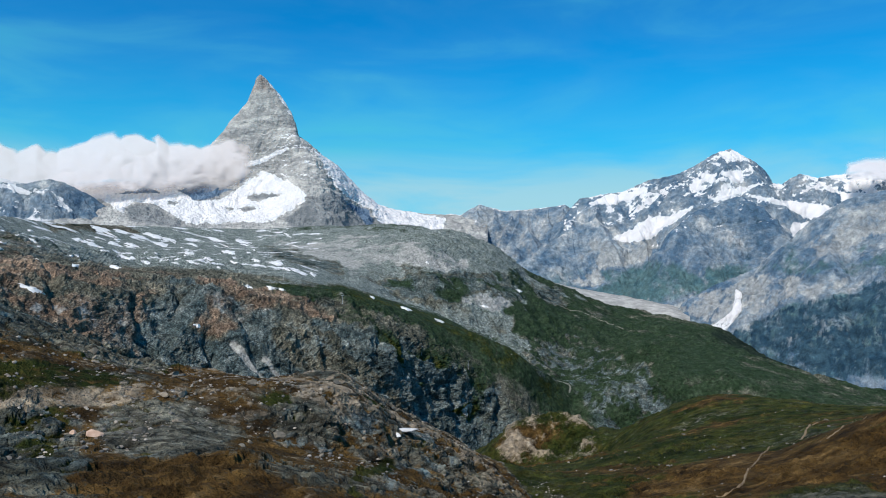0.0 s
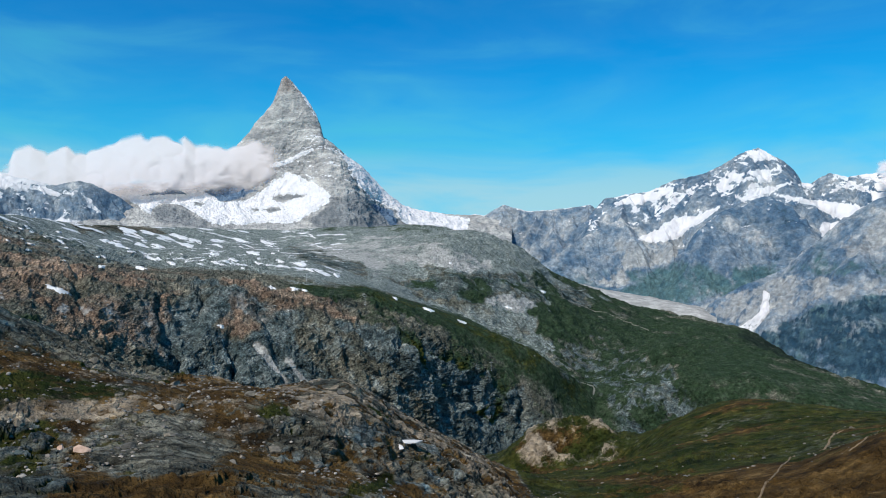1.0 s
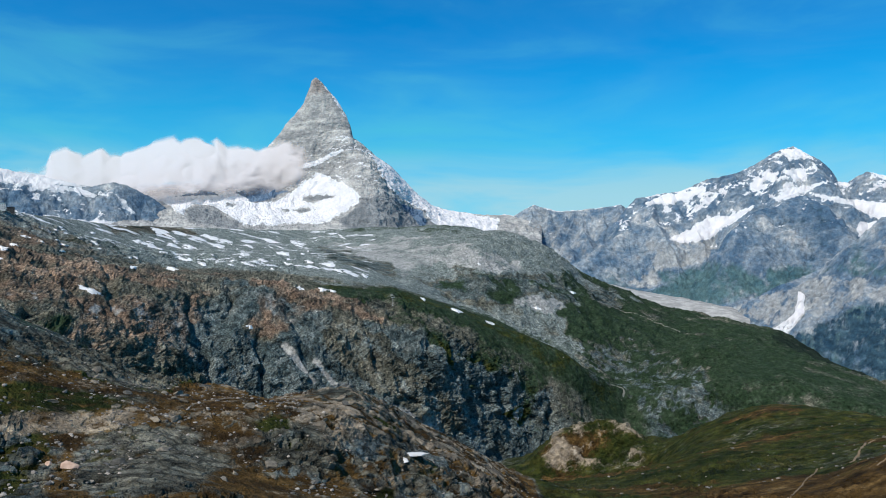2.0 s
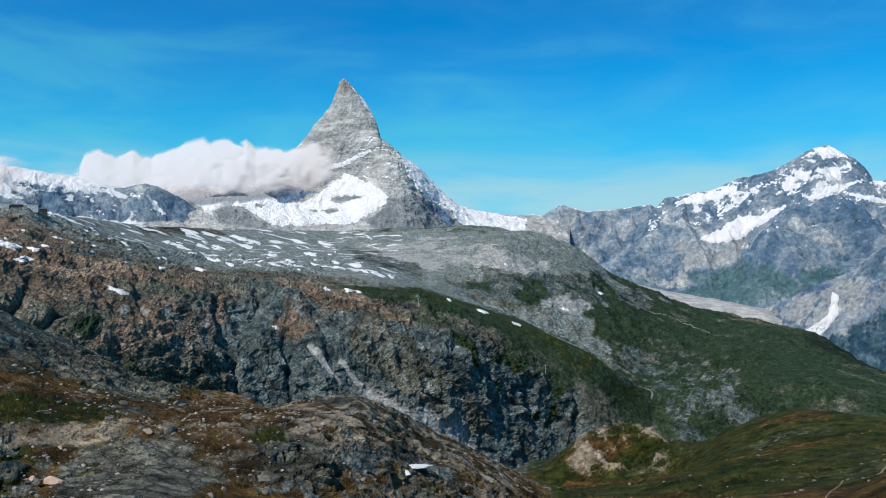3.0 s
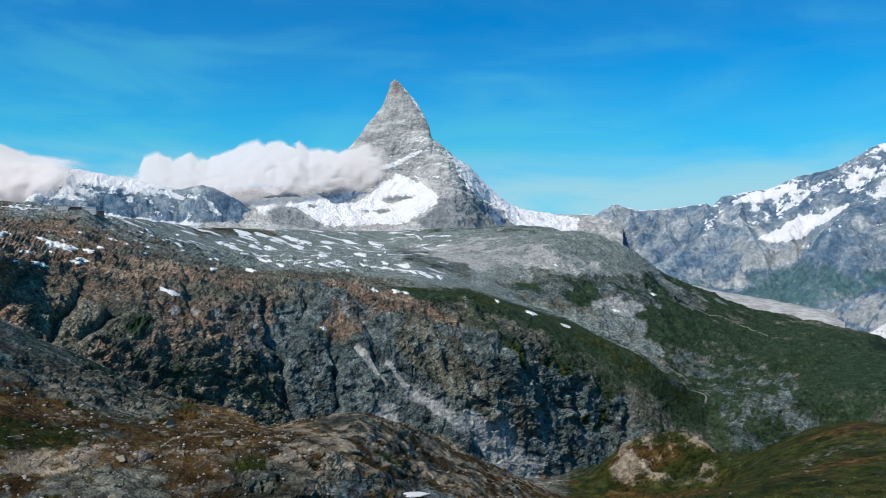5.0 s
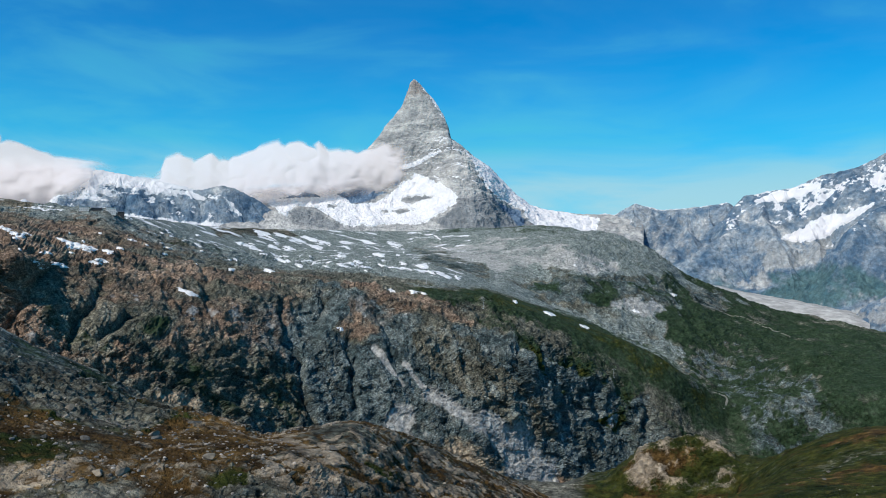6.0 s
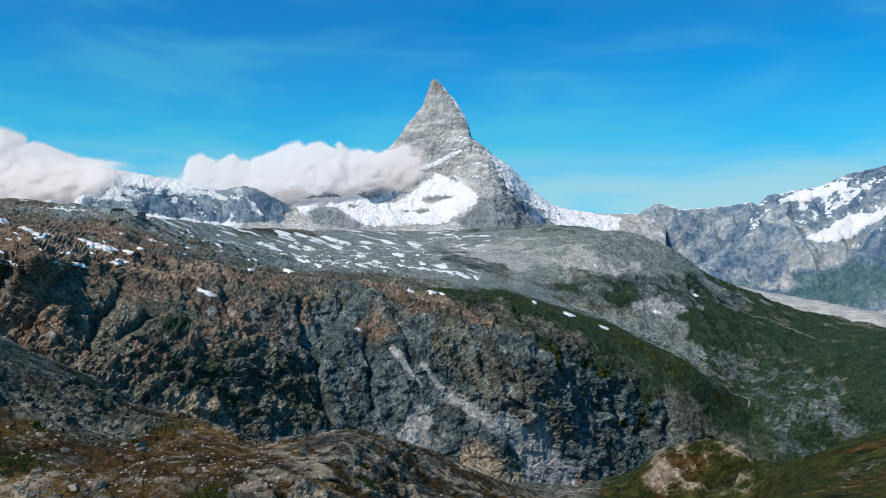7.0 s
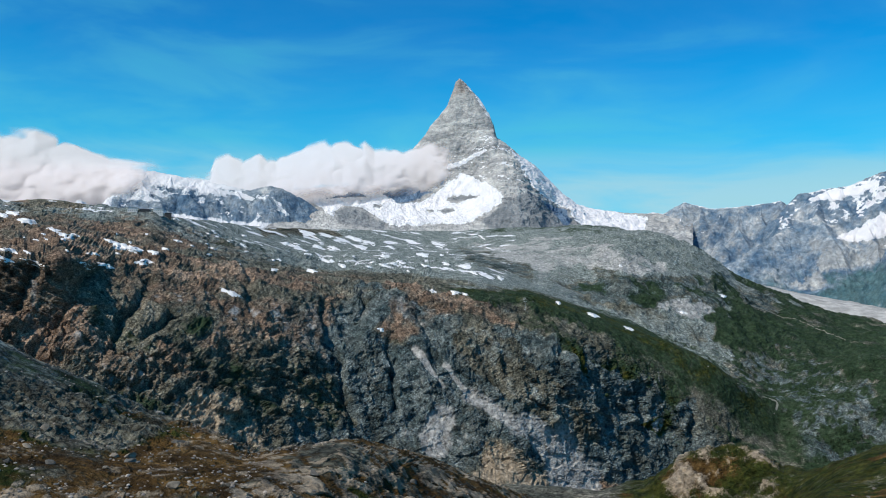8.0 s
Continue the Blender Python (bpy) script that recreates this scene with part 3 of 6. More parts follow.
def ledges(c, flat, period, warp):
    """Steps of bedded rock along the coordinate c, each bed a little proud of the one below it, in -1..1."""
    q = c / period + warp * fbm(flat + 400, period * 7, 4, 0.55).reshape(c.shape)
    f = q - np.floor(q)
    return np.where(f < 0.82, f / 0.82, (1 - f) / 0.18) * 2 - 1


def build_ground():
    A, R, Z, U = loft(LINES, AZ, ROWS, 5, True)
    U = np.where(U < 1, U, np.where(U < 3, (U + 1) / 2, U - 1))
    U = np.where(U < 3, U, np.where(U < 5, 3 + (U - 3) / 2, U - 1))
    P = to_world(A, R, Z)
    N = normals(P)
    flat = P.reshape(-1, 3)
    shape = A.shape
    up = flat * np.array([1, 1, 0.42])
    rough = fbm(flat, 60, 8, 0.6, True).reshape(shape)
    lumps = fbm(flat + 300, 14, 5, 0.52, True).reshape(shape)
    broad = fbm(flat + 900, 160, 5).reshape(shape)
    flute = fbm(up + 77, 90, 8, 0.54, True).reshape(shape)
    chips = fbm(flat * np.array([1, 1, 1.7]) + 31, 4.6, 4, 0.48, True).reshape(shape)
    near = 1 - step(U, 2.6, 3.4)
    broken = (0.62 * blocks_of(flat, 3.0) + 0.38 * blocks_of(flat + 55, 1.2)).reshape(shape)
    slabs = (0.7 * blocks_of(flat, 26.0) + 0.3 * blocks_of(flat + 55, 10.0)).reshape(shape)
    outcrop = np.maximum(step(fbm(flat + 640, 24, 4).reshape(shape), -0.3, 0.2), 0.4 * band(A, -9, -5, 12, 16))      # where bare rock breaks through the turf
    turf_edge = 7.6 - 0.085 * np.clip(A + 2, 0, 30)                       # where the cliffs end in a grassy back
    crag = band(U, 5.6, 6.1, turf_edge + 0.2, turf_edge + 0.8) * (1 - step(A, 13, 17))               # the dark cliffs across the gorge
    crag2 = band(U, 5.9, 6.2, 8.9, 9.4) * band(A, 17, 18.5, 22.5, 25)           # pale slabs under the dome
    dome = band(U, 8.2, 9.2, 11.2, 11.8)
    EL = np.degrees(np.arctan2(P[..., 2] - EYE[2], R))
    wob = fbm(flat + 210, 40, 4).reshape(shape)
    chute = np.zeros(shape)
    for a0, e0, a1, e1, w in GULLY:
        t = np.clip(((A - a0) * (a1 - a0) + (EL - e0) * (e1 - e0)) / ((a1 - a0) ** 2 + (e1 - e0) ** 2), 0, 1)
        d = np.hypot(A - a0 - t * (a1 - a0), EL - e0 - t * (e1 - e0)) / w
        chute = np.maximum(chute, band(U, 5.2, 5.5, 8, 8.3) * np.clip(1.25 - 0.75 * d + 0.45 * wob, 0, 1))
    arcl = np.radians(A) * 1050
    lean = np.interp(A, [-20, -12, -3, 6], [0.9, 1.15, 1.85, 2.1])           # way in which the beds of the cliff run
    along, across = arcl * np.cos(lean) + Z * np.sin(lean), Z * np.cos(lean) - arcl * np.sin(lean)
    slab = fbm(np.stack([along * 0.22, across, R * 0.5], -1).reshape(-1, 3), 34, 7, 0.6, True).reshape(shape)
    beds = ledges(Z + 0.45 * arcl, flat, 16.0, 2.2)
    strata = ledges(P[..., 2] + 0.22 * P[..., 0] + 0.10 * P[..., 1], flat, 1.9, 1.3)
    cleft = seams(A + 0.7 * n_of(flat, 45).reshape(shape), EL, CLEFTS, 0.55)
    bare = 0.25 + 1.0 * outcrop
    disp = near * step(R, 34, 62) * (bare * (0.55 * lumps + (0.52 * chips + 0.36 * strata) * (0.45 + 0.55 * step(U, 0.85, 1.1))) + 0.7 * rough + (0.2 + 0.55 * outcrop) * (1 - 0.75 * band(U, 1.85, 1.97, 2.3, 2.6)) * broken)
    disp += band(U, 2.6, 3.2, 4.4, 5.0) * (1.5 * rough + 1.2 * broad + 1.1 * lumps + 0.25 * chips + 3.6 * band(A, 9, 11, 17, 18.5) * step(U, 3.4, 3.7) * lumps + 1.2 * band(A, 9, 11, 17, 18.5) * chips)
    left = 1 - step(A, -17, -12)
    disp += crag * ((4 + 4 * (1 - left)) * flute + 7 * rough + 7 * broad + 2.2 * lumps + (5.5 * slabs + 10 * slab) * (1 - 0.65 * step(U, 6.9, 7.4)) + 2.2 * left * beds) * (1 - 0.4 * step(A, 6, 12))
    disp -= crag * 11 * cleft ** 1.5
    disp += crag2 * (8 * flute + 5 * rough + 2 * lumps + 5 * slab)
    disp += band(U, 6.2, 7.0, 8.3, 8.8) * band(A, -9, -3, 15, 19) * (3.0 * rough + 1.6 * lumps + 2 * broad)
    disp += dome * (11 * rough + 15 * broad + 6 * flute + 0.8 * lumps) * (0.28 + 0.72 * step(A, -2, 8))
    disp += band(U, 7.5, 8.1, 9.0, 9.8) * (1 - step(A, -8, -2)) * (4.5 * rough + 3.0 * flute + 1.8 * lumps + 1.5 * beds + 3.0 * slabs)
    disp += band(U, 5.8, 6.4, 8.4, 9.0) * step(A, 15, 19) * (5 * rough + 9 * broad + 1.2 * lumps)
    disp *= (1 - 0.9 * step(U, 11.2, 12)) * (1 - 0.5 * step(chute, 0.2, 0.9))
    P = P + N * disp[..., None]
    # what covers the ground
    n1 = fbm(flat, 45, 5).reshape(shape)
    n2 = fbm(flat + 500, 220, 5).reshape(shape)
    n3 = fbm(flat + 50, 16, 5).reshape(shape)
    N2 = normals(P)
    flatness = np.clip(N2[..., 2], 0, 1)
    east = step(A, 7, 11)
    hill = band(U, 2.3 - 1.9 * east, 2.8 - 1.9 * east, 4.6, 5.2) * step(A, 5, 9)
    fore = (1 - step(U, 2.2, 2.8)) * (1 - hill)
    W = A + 5 * n2 + 2 * n1                                                # bearing with an uneven edge
    mid = band(U, 8.2, 8.8, 12, 12.5)
    moss = fore * (0.77 + 0.10 * band(A, -8, -4, 8, 12) + 0.4 * n3 + 0.3 * n1 - 0.3 * outcrop - 0.32 * broken * (0.5 + outcrop) + 0.25 * step(flatness, 0.75, 0.97)) + hill * (0.20 + 1.25 * n1 + 0.5 * n3 + 0.55 * step(A, 28, 34) * (1 - step(U, 3.0, 3.8)))
    grass = hill * (0.76 + 0.25 * n1) + fore * (band(A, -45, -40, -12, -4) * band(U, 1.45, 1.6, 1.9, 2.05) * 0.6 + 0.2 + 0.45 * n1 - 0.35 * outcrop)
    back = step(A, -9, -3) * (1 - step(A, 15, 18)) * step(U + 0.5 * n1, turf_edge - 0.15, turf_edge + 0.3) * (1 - step(U, 8.3, 8.8))
    grass += back * (0.42 + 0.5 * n1 + 0.2 * n3)
    moss += back * (0.02 + 0.5 * n1 + 0.3 * n2)
    alp = crag * step(W, -5, 3) * (0.2 + 0.6 * n1 + 0.2 * flatness)
    alp += crag * step(A, 8, 13) * 0.45 + back * 0.75
    grass += crag * step(W, -4, 4) * (0.1 + 0.7 * n1)
    alp += band(U, 4.4, 4.9, 11.2, 11.6) * step(W, 12, 17) * (0.72 + 0.35 * n2 + 0.35 * n1) * (1 - 0.45 * crag2 * step(n1 + n2, -0.25, 0.3))
    alp += crag * (1 - step(A, -14, -8)) * (1 - step(U, 6.4, 6.9)) * (0.35 + 0.5 * n1)
    alp += mid * (1 - step(W, 12, 17)) * ((0.08 + 0.16 * step(W, 0, 6)) + 0.5 * n2 + 0.45 * n1 + 0.25 * step(W, 0, 6) * (1 - step(U, 9.4, 10.2)))
    rust = band(U, 6.3, 6.9, 8.8, 9.3) * (1 - 0.5 * step(U, 8.0, 8.6)) * (1 - step(W, -4, 3)) * (0.40 + 0.55 * n1 + 0.4 * n2 + 0.28 * (1 - step(A, -24, -12))) + band(U, 9.6, 10.4, 11.3, 11.8) * (1 - step(A, -28, -26.5)) * 0.9
    scree = mid * (1 - step(W, 14, 19)) * (0.95 + 0.3 * n2) + crag2 * (0.1 + 0.4 * n3)
    scree += crag * band(A, -30, -26, -19, -15) * (1 - step(U, 6.4, 6.8)) * 0.3
    pale = fore * 0.06 + hill * band(A, 9, 11, 17, 18.5) * step(U, 3.4, 3.65) * (0.56 + 0.6 * n3 + 0.45 * lumps) + fore * (0.06 + 0.3 * lumps + 0.3 * n1 + 0.3 * broken) + fore * band(A, -13, -9, 3, 8) * step(U, 1.0, 1.4) * 0.2 + hill * (-0.5 + 0.3 * lumps) + crag * band(A, -26, -22, -16, -12) * (1 - step(U, 6.3, 6.8)) * (0.3 + 0.4 * n1)
    slate_blue = crag * step(W, -22, -13) * (0.75 + 0.4 * n1) + crag2 * (0.8 + 0.4 * n1)
    firs_and_dark = band(U, 9.8, 10.6, 11.9, 12.3) * step(A + 2 * n2, 24.5, 28) * (0.85 + 0.4 * n1)
    arc = np.stack([np.radians(A) * R, R * 2.2 + np.radians(A) * R * 0.5, 0 * A], -1).reshape(-1, 3)
    drifts = fbm(arc, 62, 5, 0.6).reshape(shape)
    field = band(U, 8.3, 8.9, 11.5, 11.9) * (1 - step(A, -3, 3))
    stripes = fbm(flat * np.array([1, 1, 0.12]) + 15, 12, 5, 0.6).reshape(shape)
    gully = chute * 1.15 - 0.1
    chute = np.maximum(chute, crag * (0.16 + 0.6 * stripes + 0.25 * n1))
    snow = field * (0.40 + 0.85 * drifts - 0.12 * band(U, 9.0, 9.6, 10, 10.5) * step(A, -24, -18)) - 0.2
    masks = {"moss": moss, "grass": grass, "rust": rust, "scree": scree, "pale": pale, "alp": alp, "chute": chute, "firs_and_dark": firs_and_dark, "slate_blue": slate_blue}
    jag = 0.9 * n1 + 0.7 * n3 + 0.5 * n2

    def cover(key, shapes, soft, level, where, near=False):
        """Lay one kind of ground over an outlined part, with a ragged edge; near: the outline is of (bearing, distance)."""
        w = zone(A * 2, R, [[(a * 2, r) for a, r in q] for q in shapes], soft) if near else zone(A, EL, shapes, soft)
        w = np.clip(0.5 + w + jag, 0, 1) * where
        for k in masks:
            masks[k] = masks[k] * (1 - 0.6 * w) - 0.05 * w if near else masks[k] * (1 - w) - 0.35 * w
        masks[key] = masks[key] + w * (level + 0.35)

    face, upper = band(U, 5.2, 5.5, 8.6, 9.2), band(U, 8.0, 8.5, 11.6, 11.9)
    cover("scree", PLATEAU, 0.8, 0.95 + 0.2 * n2, upper)
    cover("slate_blue", FACE_SLATE, 0.5, 0.7 + 0.4 * n1, face)
    cover("scree", FACE_STRIPED, 0.5, 0.34 + 0.6 * stripes + 0.2 * n1, face)
    cover("alp", FACE_OLIVE, 0.9, 0.35 + 0.5 * n1 + 0.3 * n3, face)
    cover("slate_blue", LEDGE_DARK, 0.4, 0.6 + 0.4 * n1, np.maximum(face, upper))
    cover("rust", MOUND, 0.35, 0.35 + 0.5 * n1, upper)
    masks["firs_and_dark"] = masks["firs_and_dark"] + np.clip(0.5 + zone(A, EL, MOUND, 0.3) + jag, 0, 1) * upper * (0.72 + 0.6 * n1)
    cover("rust", FACE_RUST, 0.6, 0.60 + 0.45 * n1 + 0.25 * slabs, np.maximum(face, upper))
    cover("pale", FACE_TAN, 0.6, 0.66 + 0.4 * n3, face)
    cover("alp", BACK_GREEN, 0.7, 0.55 + 0.6 * n1 + 0.3 * n2, face)
    masks["grass"] = masks["grass"] + np.clip(0.5 + zone(A, EL, BACK_GREEN, 0.4), 0, 1) * face * (0.30 + 0.7 * n1 + 0.3 * n2)
    cover("slate_blue", BACK_CRAG, 0.35, 0.7 + 0.4 * n1, face)
    land = band(U, 5.0, 5.6, 11.6, 11.9)
    cover("alp", DOME_GREEN, 1.2, 0.95 + 0.4 * n1 + 0.3 * n2, land)
    cover("slate_blue", SLAB_GREY, 0.6, 0.62 + 0.7 * stripes + 0.3 * n1, land)
    masks["alp"] = masks["alp"] + np.clip(0.5 + zone(A, EL, SLAB_GREY, 0.6), 0, 1) * land * (0.92 - 0.9 * stripes + 0.7 * n1)
    cover("scree", VALLEY_SCREE, 0.35, 0.6 + 0.4 * n1, land)
    cover("slate_blue", DOME_DARK, 0.35, 0.80 + 0.4 * n1, upper)
    masks["alp"] = masks["alp"] + np.clip(0.5 + zone(A, EL, DOME_DARK[2:3], 0.5) + jag, 0, 1) * upper * (0.85 + 0.7 * n1)
    masks["firs_and_dark"] = masks["firs_and_dark"] + np.clip(0.5 + zone(A, EL, DOME_DARK[:2] + DOME_DARK[3:], 0.35) + jag, 0, 1) * upper * (0.75 + 0.6 * n1)
    cover("scree", DOME_PALE, 0.6, 1.0, upper)
    masks["chute"] = masks["chute"] + np.clip(0.5 + zone(A, EL, DOME_PALE, 0.5) + jag, 0, 1) * upper * (1.0 + 0.5 * n1)
    close = fore * (1 - step(U, 2.0, 2.3))
    cover("moss", DARK_TURF, 4.0, 0.60 + 0.4 * n3 - 0.3 * broken, close, True)
    cover("slate_blue", GREY_HUMP, 3.5, 0.10 + 0.45 * n3 + 0.25 * broken, close, True)
    masks["grass"] = masks["grass"] + close * np.clip(zone(A * 2, R, [[(a * 2, r) for a, r in q] for q in GREY_HUMP], 3.0), 0, 1) * (0.36 + 0.8 * n3 - 0.5 * broken)
    cover("pale", TAN_BAND, 2.5, 0.36 + 0.45 * n3 + 0.35 * broken, close, True)
    masks["moss"] = masks["moss"] + close * np.clip(0.5 + zone(A * 2, R, [[(a * 2, r) for a, r in q] for q in TAN_BAND], 2.5), 0, 1) * (0.6 + 0.5 * n3 - 0.4 * broken)
    cover("scree", PALE_ROCKS, 3.0, 0.52 + 0.5 * n3 + 0.4 * broken, close, True)
    masks["moss"] = masks["moss"] + close * np.clip(0.5 + zone(A * 2, R, [[(a * 2, r) for a, r in q] for q in PALE_ROCKS], 3.0), 0, 1) * (0.45 + 0.7 * n3 - 0.4 * broken)
    cover("grass", OCHRE, 2.5, 0.75 + 0.3 * n3, close, True)
    cover("grass", TERRACE, 4.0, 0.25 + 0.5 * n3 - 0.3 * broken, close, True)
    masks["grass"] = masks["grass"] + close * (0.28 + 0.55 * n1 + 0.35 * n3 - 0.25 * broken) * band(A, -34, -30, 3, 7)
    masks["moss"] = masks["moss"] + close * band(U, 1.55, 1.75, 2.0, 2.3) * band(A, -14, -11, 2, 6) * (0.10 + 0.5 * n3)
    masks["pale"] = masks["pale"] + close * band(A, -13, -10, 4, 8) * step(U, 1.3, 1.6) * (0.22 + 0.5 * n3 + 0.35 * broken)
    masks["grass"] = masks["grass"] + close * band(A, -9, -5, 4, 8) * (0.15 + 0.6 * n1)
    rubbly = fore * band(U, 1.5, 1.72, 2.3, 2.6) * (1 - step(A + 3 * n3, -22, -17))
    for k in ("moss", "pale", "rust", "grass"):
        masks[k] = masks[k] * (1 - 0.85 * rubbly) - 0.1 * rubbly
    masks["slate_blue"] = masks["slate_blue"] + rubbly * (0.45 + 0.5 * n3)
    masks["alp"] = masks["alp"] + rubbly * (0.16 + 0.5 * n1 + 0.4 * n3 - 0.3 * broken)
    masks["chute"] = np.maximum(masks["chute"], gully)
    masks["firs_and_dark"] = np.maximum(masks["firs_and_dark"], firs_and_dark)
    masks["snow"] = snow
    ob = sheet("ground", P, mat_ground, masks, True)
    tagged(ob, "rocky alpine slopes with grass, scree and cliffs", "mountain terrain", "", "structure")
    return A, R, P


GA, GR, GP = build_ground()


# ---- mountains ----
def ridge(points):
    """A crest line in the world, from (bearing, distance, height)."""
    t = np.array(points, float)
    return to_world(t[:, 0], t[:, 1], t[:, 2])


def spurs(crest, every, reach, fall, seed):
    """Ribs that leave a crest towards the valley, one about every so many degrees."""
    rnd = random.Random(seed)
    t = np.array(sorted(crest), float)
    out, a = [], t[0, 0] + every * rnd.random()
    while a < t[-1, 0]:
        r, z = np.interp(a, t[:, 0], t[:, 1]), np.interp(a, t[:, 0], t[:, 2])
        pts, side = [(a, r, z - 4)], rnd.uniform(-0.6, 0.6)
        for k in range(1, 5):
            side += rnd.uniform(-0.35, 0.35)
            pts.append((a + side * k * 0.35, r - reach * k / 4, z - fall * reach * k / 4 * rnd.uniform(0.8, 1.15)))
        out.append(pts)
        a += every * rnd.uniform(0.6, 1.4)
    return out


def massif(name, label, ribs, az, r0, r1, rows, mat, masks_of, amp, size, apron=None):
    """A mountain whose height falls off from its crest and ribs, each (slope, points); roughened by ridged noise."""
    R = np.linspace(r0, r1, rows)[:, None] * np.ones(len(az))
    A = np.tile(az, (rows, 1))
    P = to_world(A, R, 0 * A)
    flat = P.reshape(-1, 3)
    wx, wy = fbm(flat + 11, size, 4).reshape(A.shape), fbm(flat + 707, size, 4).reshape(A.shape)
    X, Y = P[..., 0] + 0.13 * size * wx, P[..., 1] + 0.13 * size * wy
    Z, D = np.full(A.shape, -900.0), np.full(A.shape, 900.0)
    for slope, points in ribs:
        line = ridge(points)
        for p, q in zip(line[:-1], line[1:]):
            v = q - p
            t = np.clip(((X - p[0]) * v[0] + (Y - p[1]) * v[1]) / (v[0] ** 2 + v[1] ** 2 + 1e-6), 0, 1)
            d = np.hypot(X - p[0] - t * v[0], Y - p[1] - t * v[1])
            z = p[2] + t * v[2] - slope * d
            up = z > Z
            Z, D = np.where(up, z, Z), np.where(up, d, D)
    P[..., 2] = Z
    D = np.array([smooth_along(row, 7) for row in np.array([smooth_along(col, 7) for col in D.T]).T])
    flat = P.reshape(-1, 3)
    r1n = fbm(flat, size, 8, 0.56, True).reshape(A.shape)
    r2n = fbm(flat * np.array([1, 1, 0.35]) + 444, size * 0.4, 6, 0.55, True).reshape(A.shape)
    P[..., 2] += amp * (0.95 * r1n + 0.28 * r2n) * np.clip(0.1 + D / 90, 0, 1)
    if apron is not None:
        low = apron(A, R)
        flat = P.reshape(-1, 3)
        low = low + 5 * fbm(flat, 60, 5, 0.5).reshape(A.shape) + 10 * broad_lumps(flat).reshape(A.shape)
        h = np.clip(0.5 + (P[..., 2] - low) / 50, 0, 1)
        P[..., 2] = low + (P[..., 2] - low) * h
        P[..., 2] = np.maximum(P[..., 2], low)
    masks = masks_of(A, P[..., 2], R, r1n, r2n, np.abs(normals(P)[..., 2]))
    ob = sheet(name, P, mat, masks)
    snow_cover(ob, P, masks["snow"], 0.66, mat_field, 1.5)
    return tagged(ob, label, "mountain", "mountains on the skyline")


def mountain(name, label, lines, az, rows, mat, masks_of, amps, soften=1, size=180.0, group="mountains on the skyline"):
    A, R, Z, U = loft(lines, az, rows, soften)
    P = to_world(A, R, Z)
    N = normals(P)
    flat = P.reshape(-1, 3)
    r1 = fbm(flat, size, 8, 0.58, True).reshape(A.shape)
    r2 = fbm(flat * np.array([1, 1, 0.5]) + 444, size * 0.55, 7, 0.6, True).reshape(A.shape)
    a = np.interp(U, np.arange(len(amps)), amps)
    # spurs and gullies that run down the slopes
    warp = fbm(flat + 60, size * 1.5, 4).reshape(A.shape)
    arc = np.stack([np.radians(A) * 4300 + 70 * warp, Z * 0.22, 0 * A + 5], -1).reshape(-1, 3)
    spur = fbm(arc, size * 0.9, 6, 0.55, True).reshape(A.shape)
    beds = fbm(flat * np.array([0.35, 0.35, 2.6]) + 99, 70, 5, 0.55, True).reshape(A.shape)
    P = P + N * (a * (0.6 * r1 + 0.5 * r2 + 0.6 * spur + 0.2 * beds))[..., None]
    masks = masks_of(A, P[..., 2], R, r1, spur, np.abs(normals(P)[..., 2]))
    ob = sheet(name, P, mat, masks)
    snow_cover(ob, P, masks["snow"], 0.66, mat_field, 1.5)
    return tagged(ob, label, "mountain", group)


def broad_lumps(flat):
    return fbm(flat + 250, 190, 3)


def grain(A, Z, size, seed=0):
    p = np.stack([A * 80, Z, np.zeros_like(Z) + seed], -1).reshape(-1, 3)
    return fbm(p, size, 6, 0.6).reshape(A.shape)


LEFT_CREST = [(-46, 4500, 600), (-37.35, 4500, 569), (-35.5, 4480, 550), (-32.3, 4450, 557.6), (-29.3, 4430, 566.8), (-27.2, 4420, 580.5), (-25.35, 4400, 558), (-23.5, 4380, 535), (-21.6, 4360, 509),
              (-20.1, 4340, 486), (-18.55, 4320, 512), (-17.76, 4320, 495), (-16.2, 4330, 439), (-14.8, 4340, 359), (-13.8, 4350, 315), (-12, 4350, 280)]
COL_CREST = [(4, 4880, 340), (5.92, 4880, 380), (8.33, 4880, 419), (9.13, 4870, 410), (9.92, 4850, 449), (10.52, 4840, 474), (11.1, 4840, 456), (12.3, 4840, 434), (14.6, 4830, 443),
             (16.67, 4820, 464), (17.0, 4820, 446), (17.3, 4820, 406), (19.4, 4820, 363), (21, 4820, 330)]
DENT_CREST = [(12, 4700, 60), (14.5, 4700, 170), (16, 4700, 290), (16.6, 4700, 329), (17.2, 4700, 414), (17.8, 4690, 485), (19, 4690, 503), (20.55, 4690, 513), (22.5, 4690, 573), (24.4, 4690, 606),
              (25.9, 4690, 668), (26.95, 4690, 724), (27.76, 4690, 740), (28.5, 4690, 704), (29.5, 4690, 649), (30.3, 4690, 555), (31.1, 4690, 530), (32.3, 4690, 574),
              (33.3, 4690, 553), (35, 4690, 566), (37.1, 4690, 578), (39.3, 4690, 536), (46, 4690, 500)]
RIGHT_CREST = [(22, 3760, -330), (23.45, 3750, -230), (25.7, 3740, -54), (27.9, 3730, 16), (29.7, 3720, 69), (31.15, 3700, 160), (32.5, 3700, 225), (33.6, 3700, 288), (34.9, 3700, 331),
               (37.1, 3700, 368), (39.3, 3700, 400), (46, 3700, 430)]
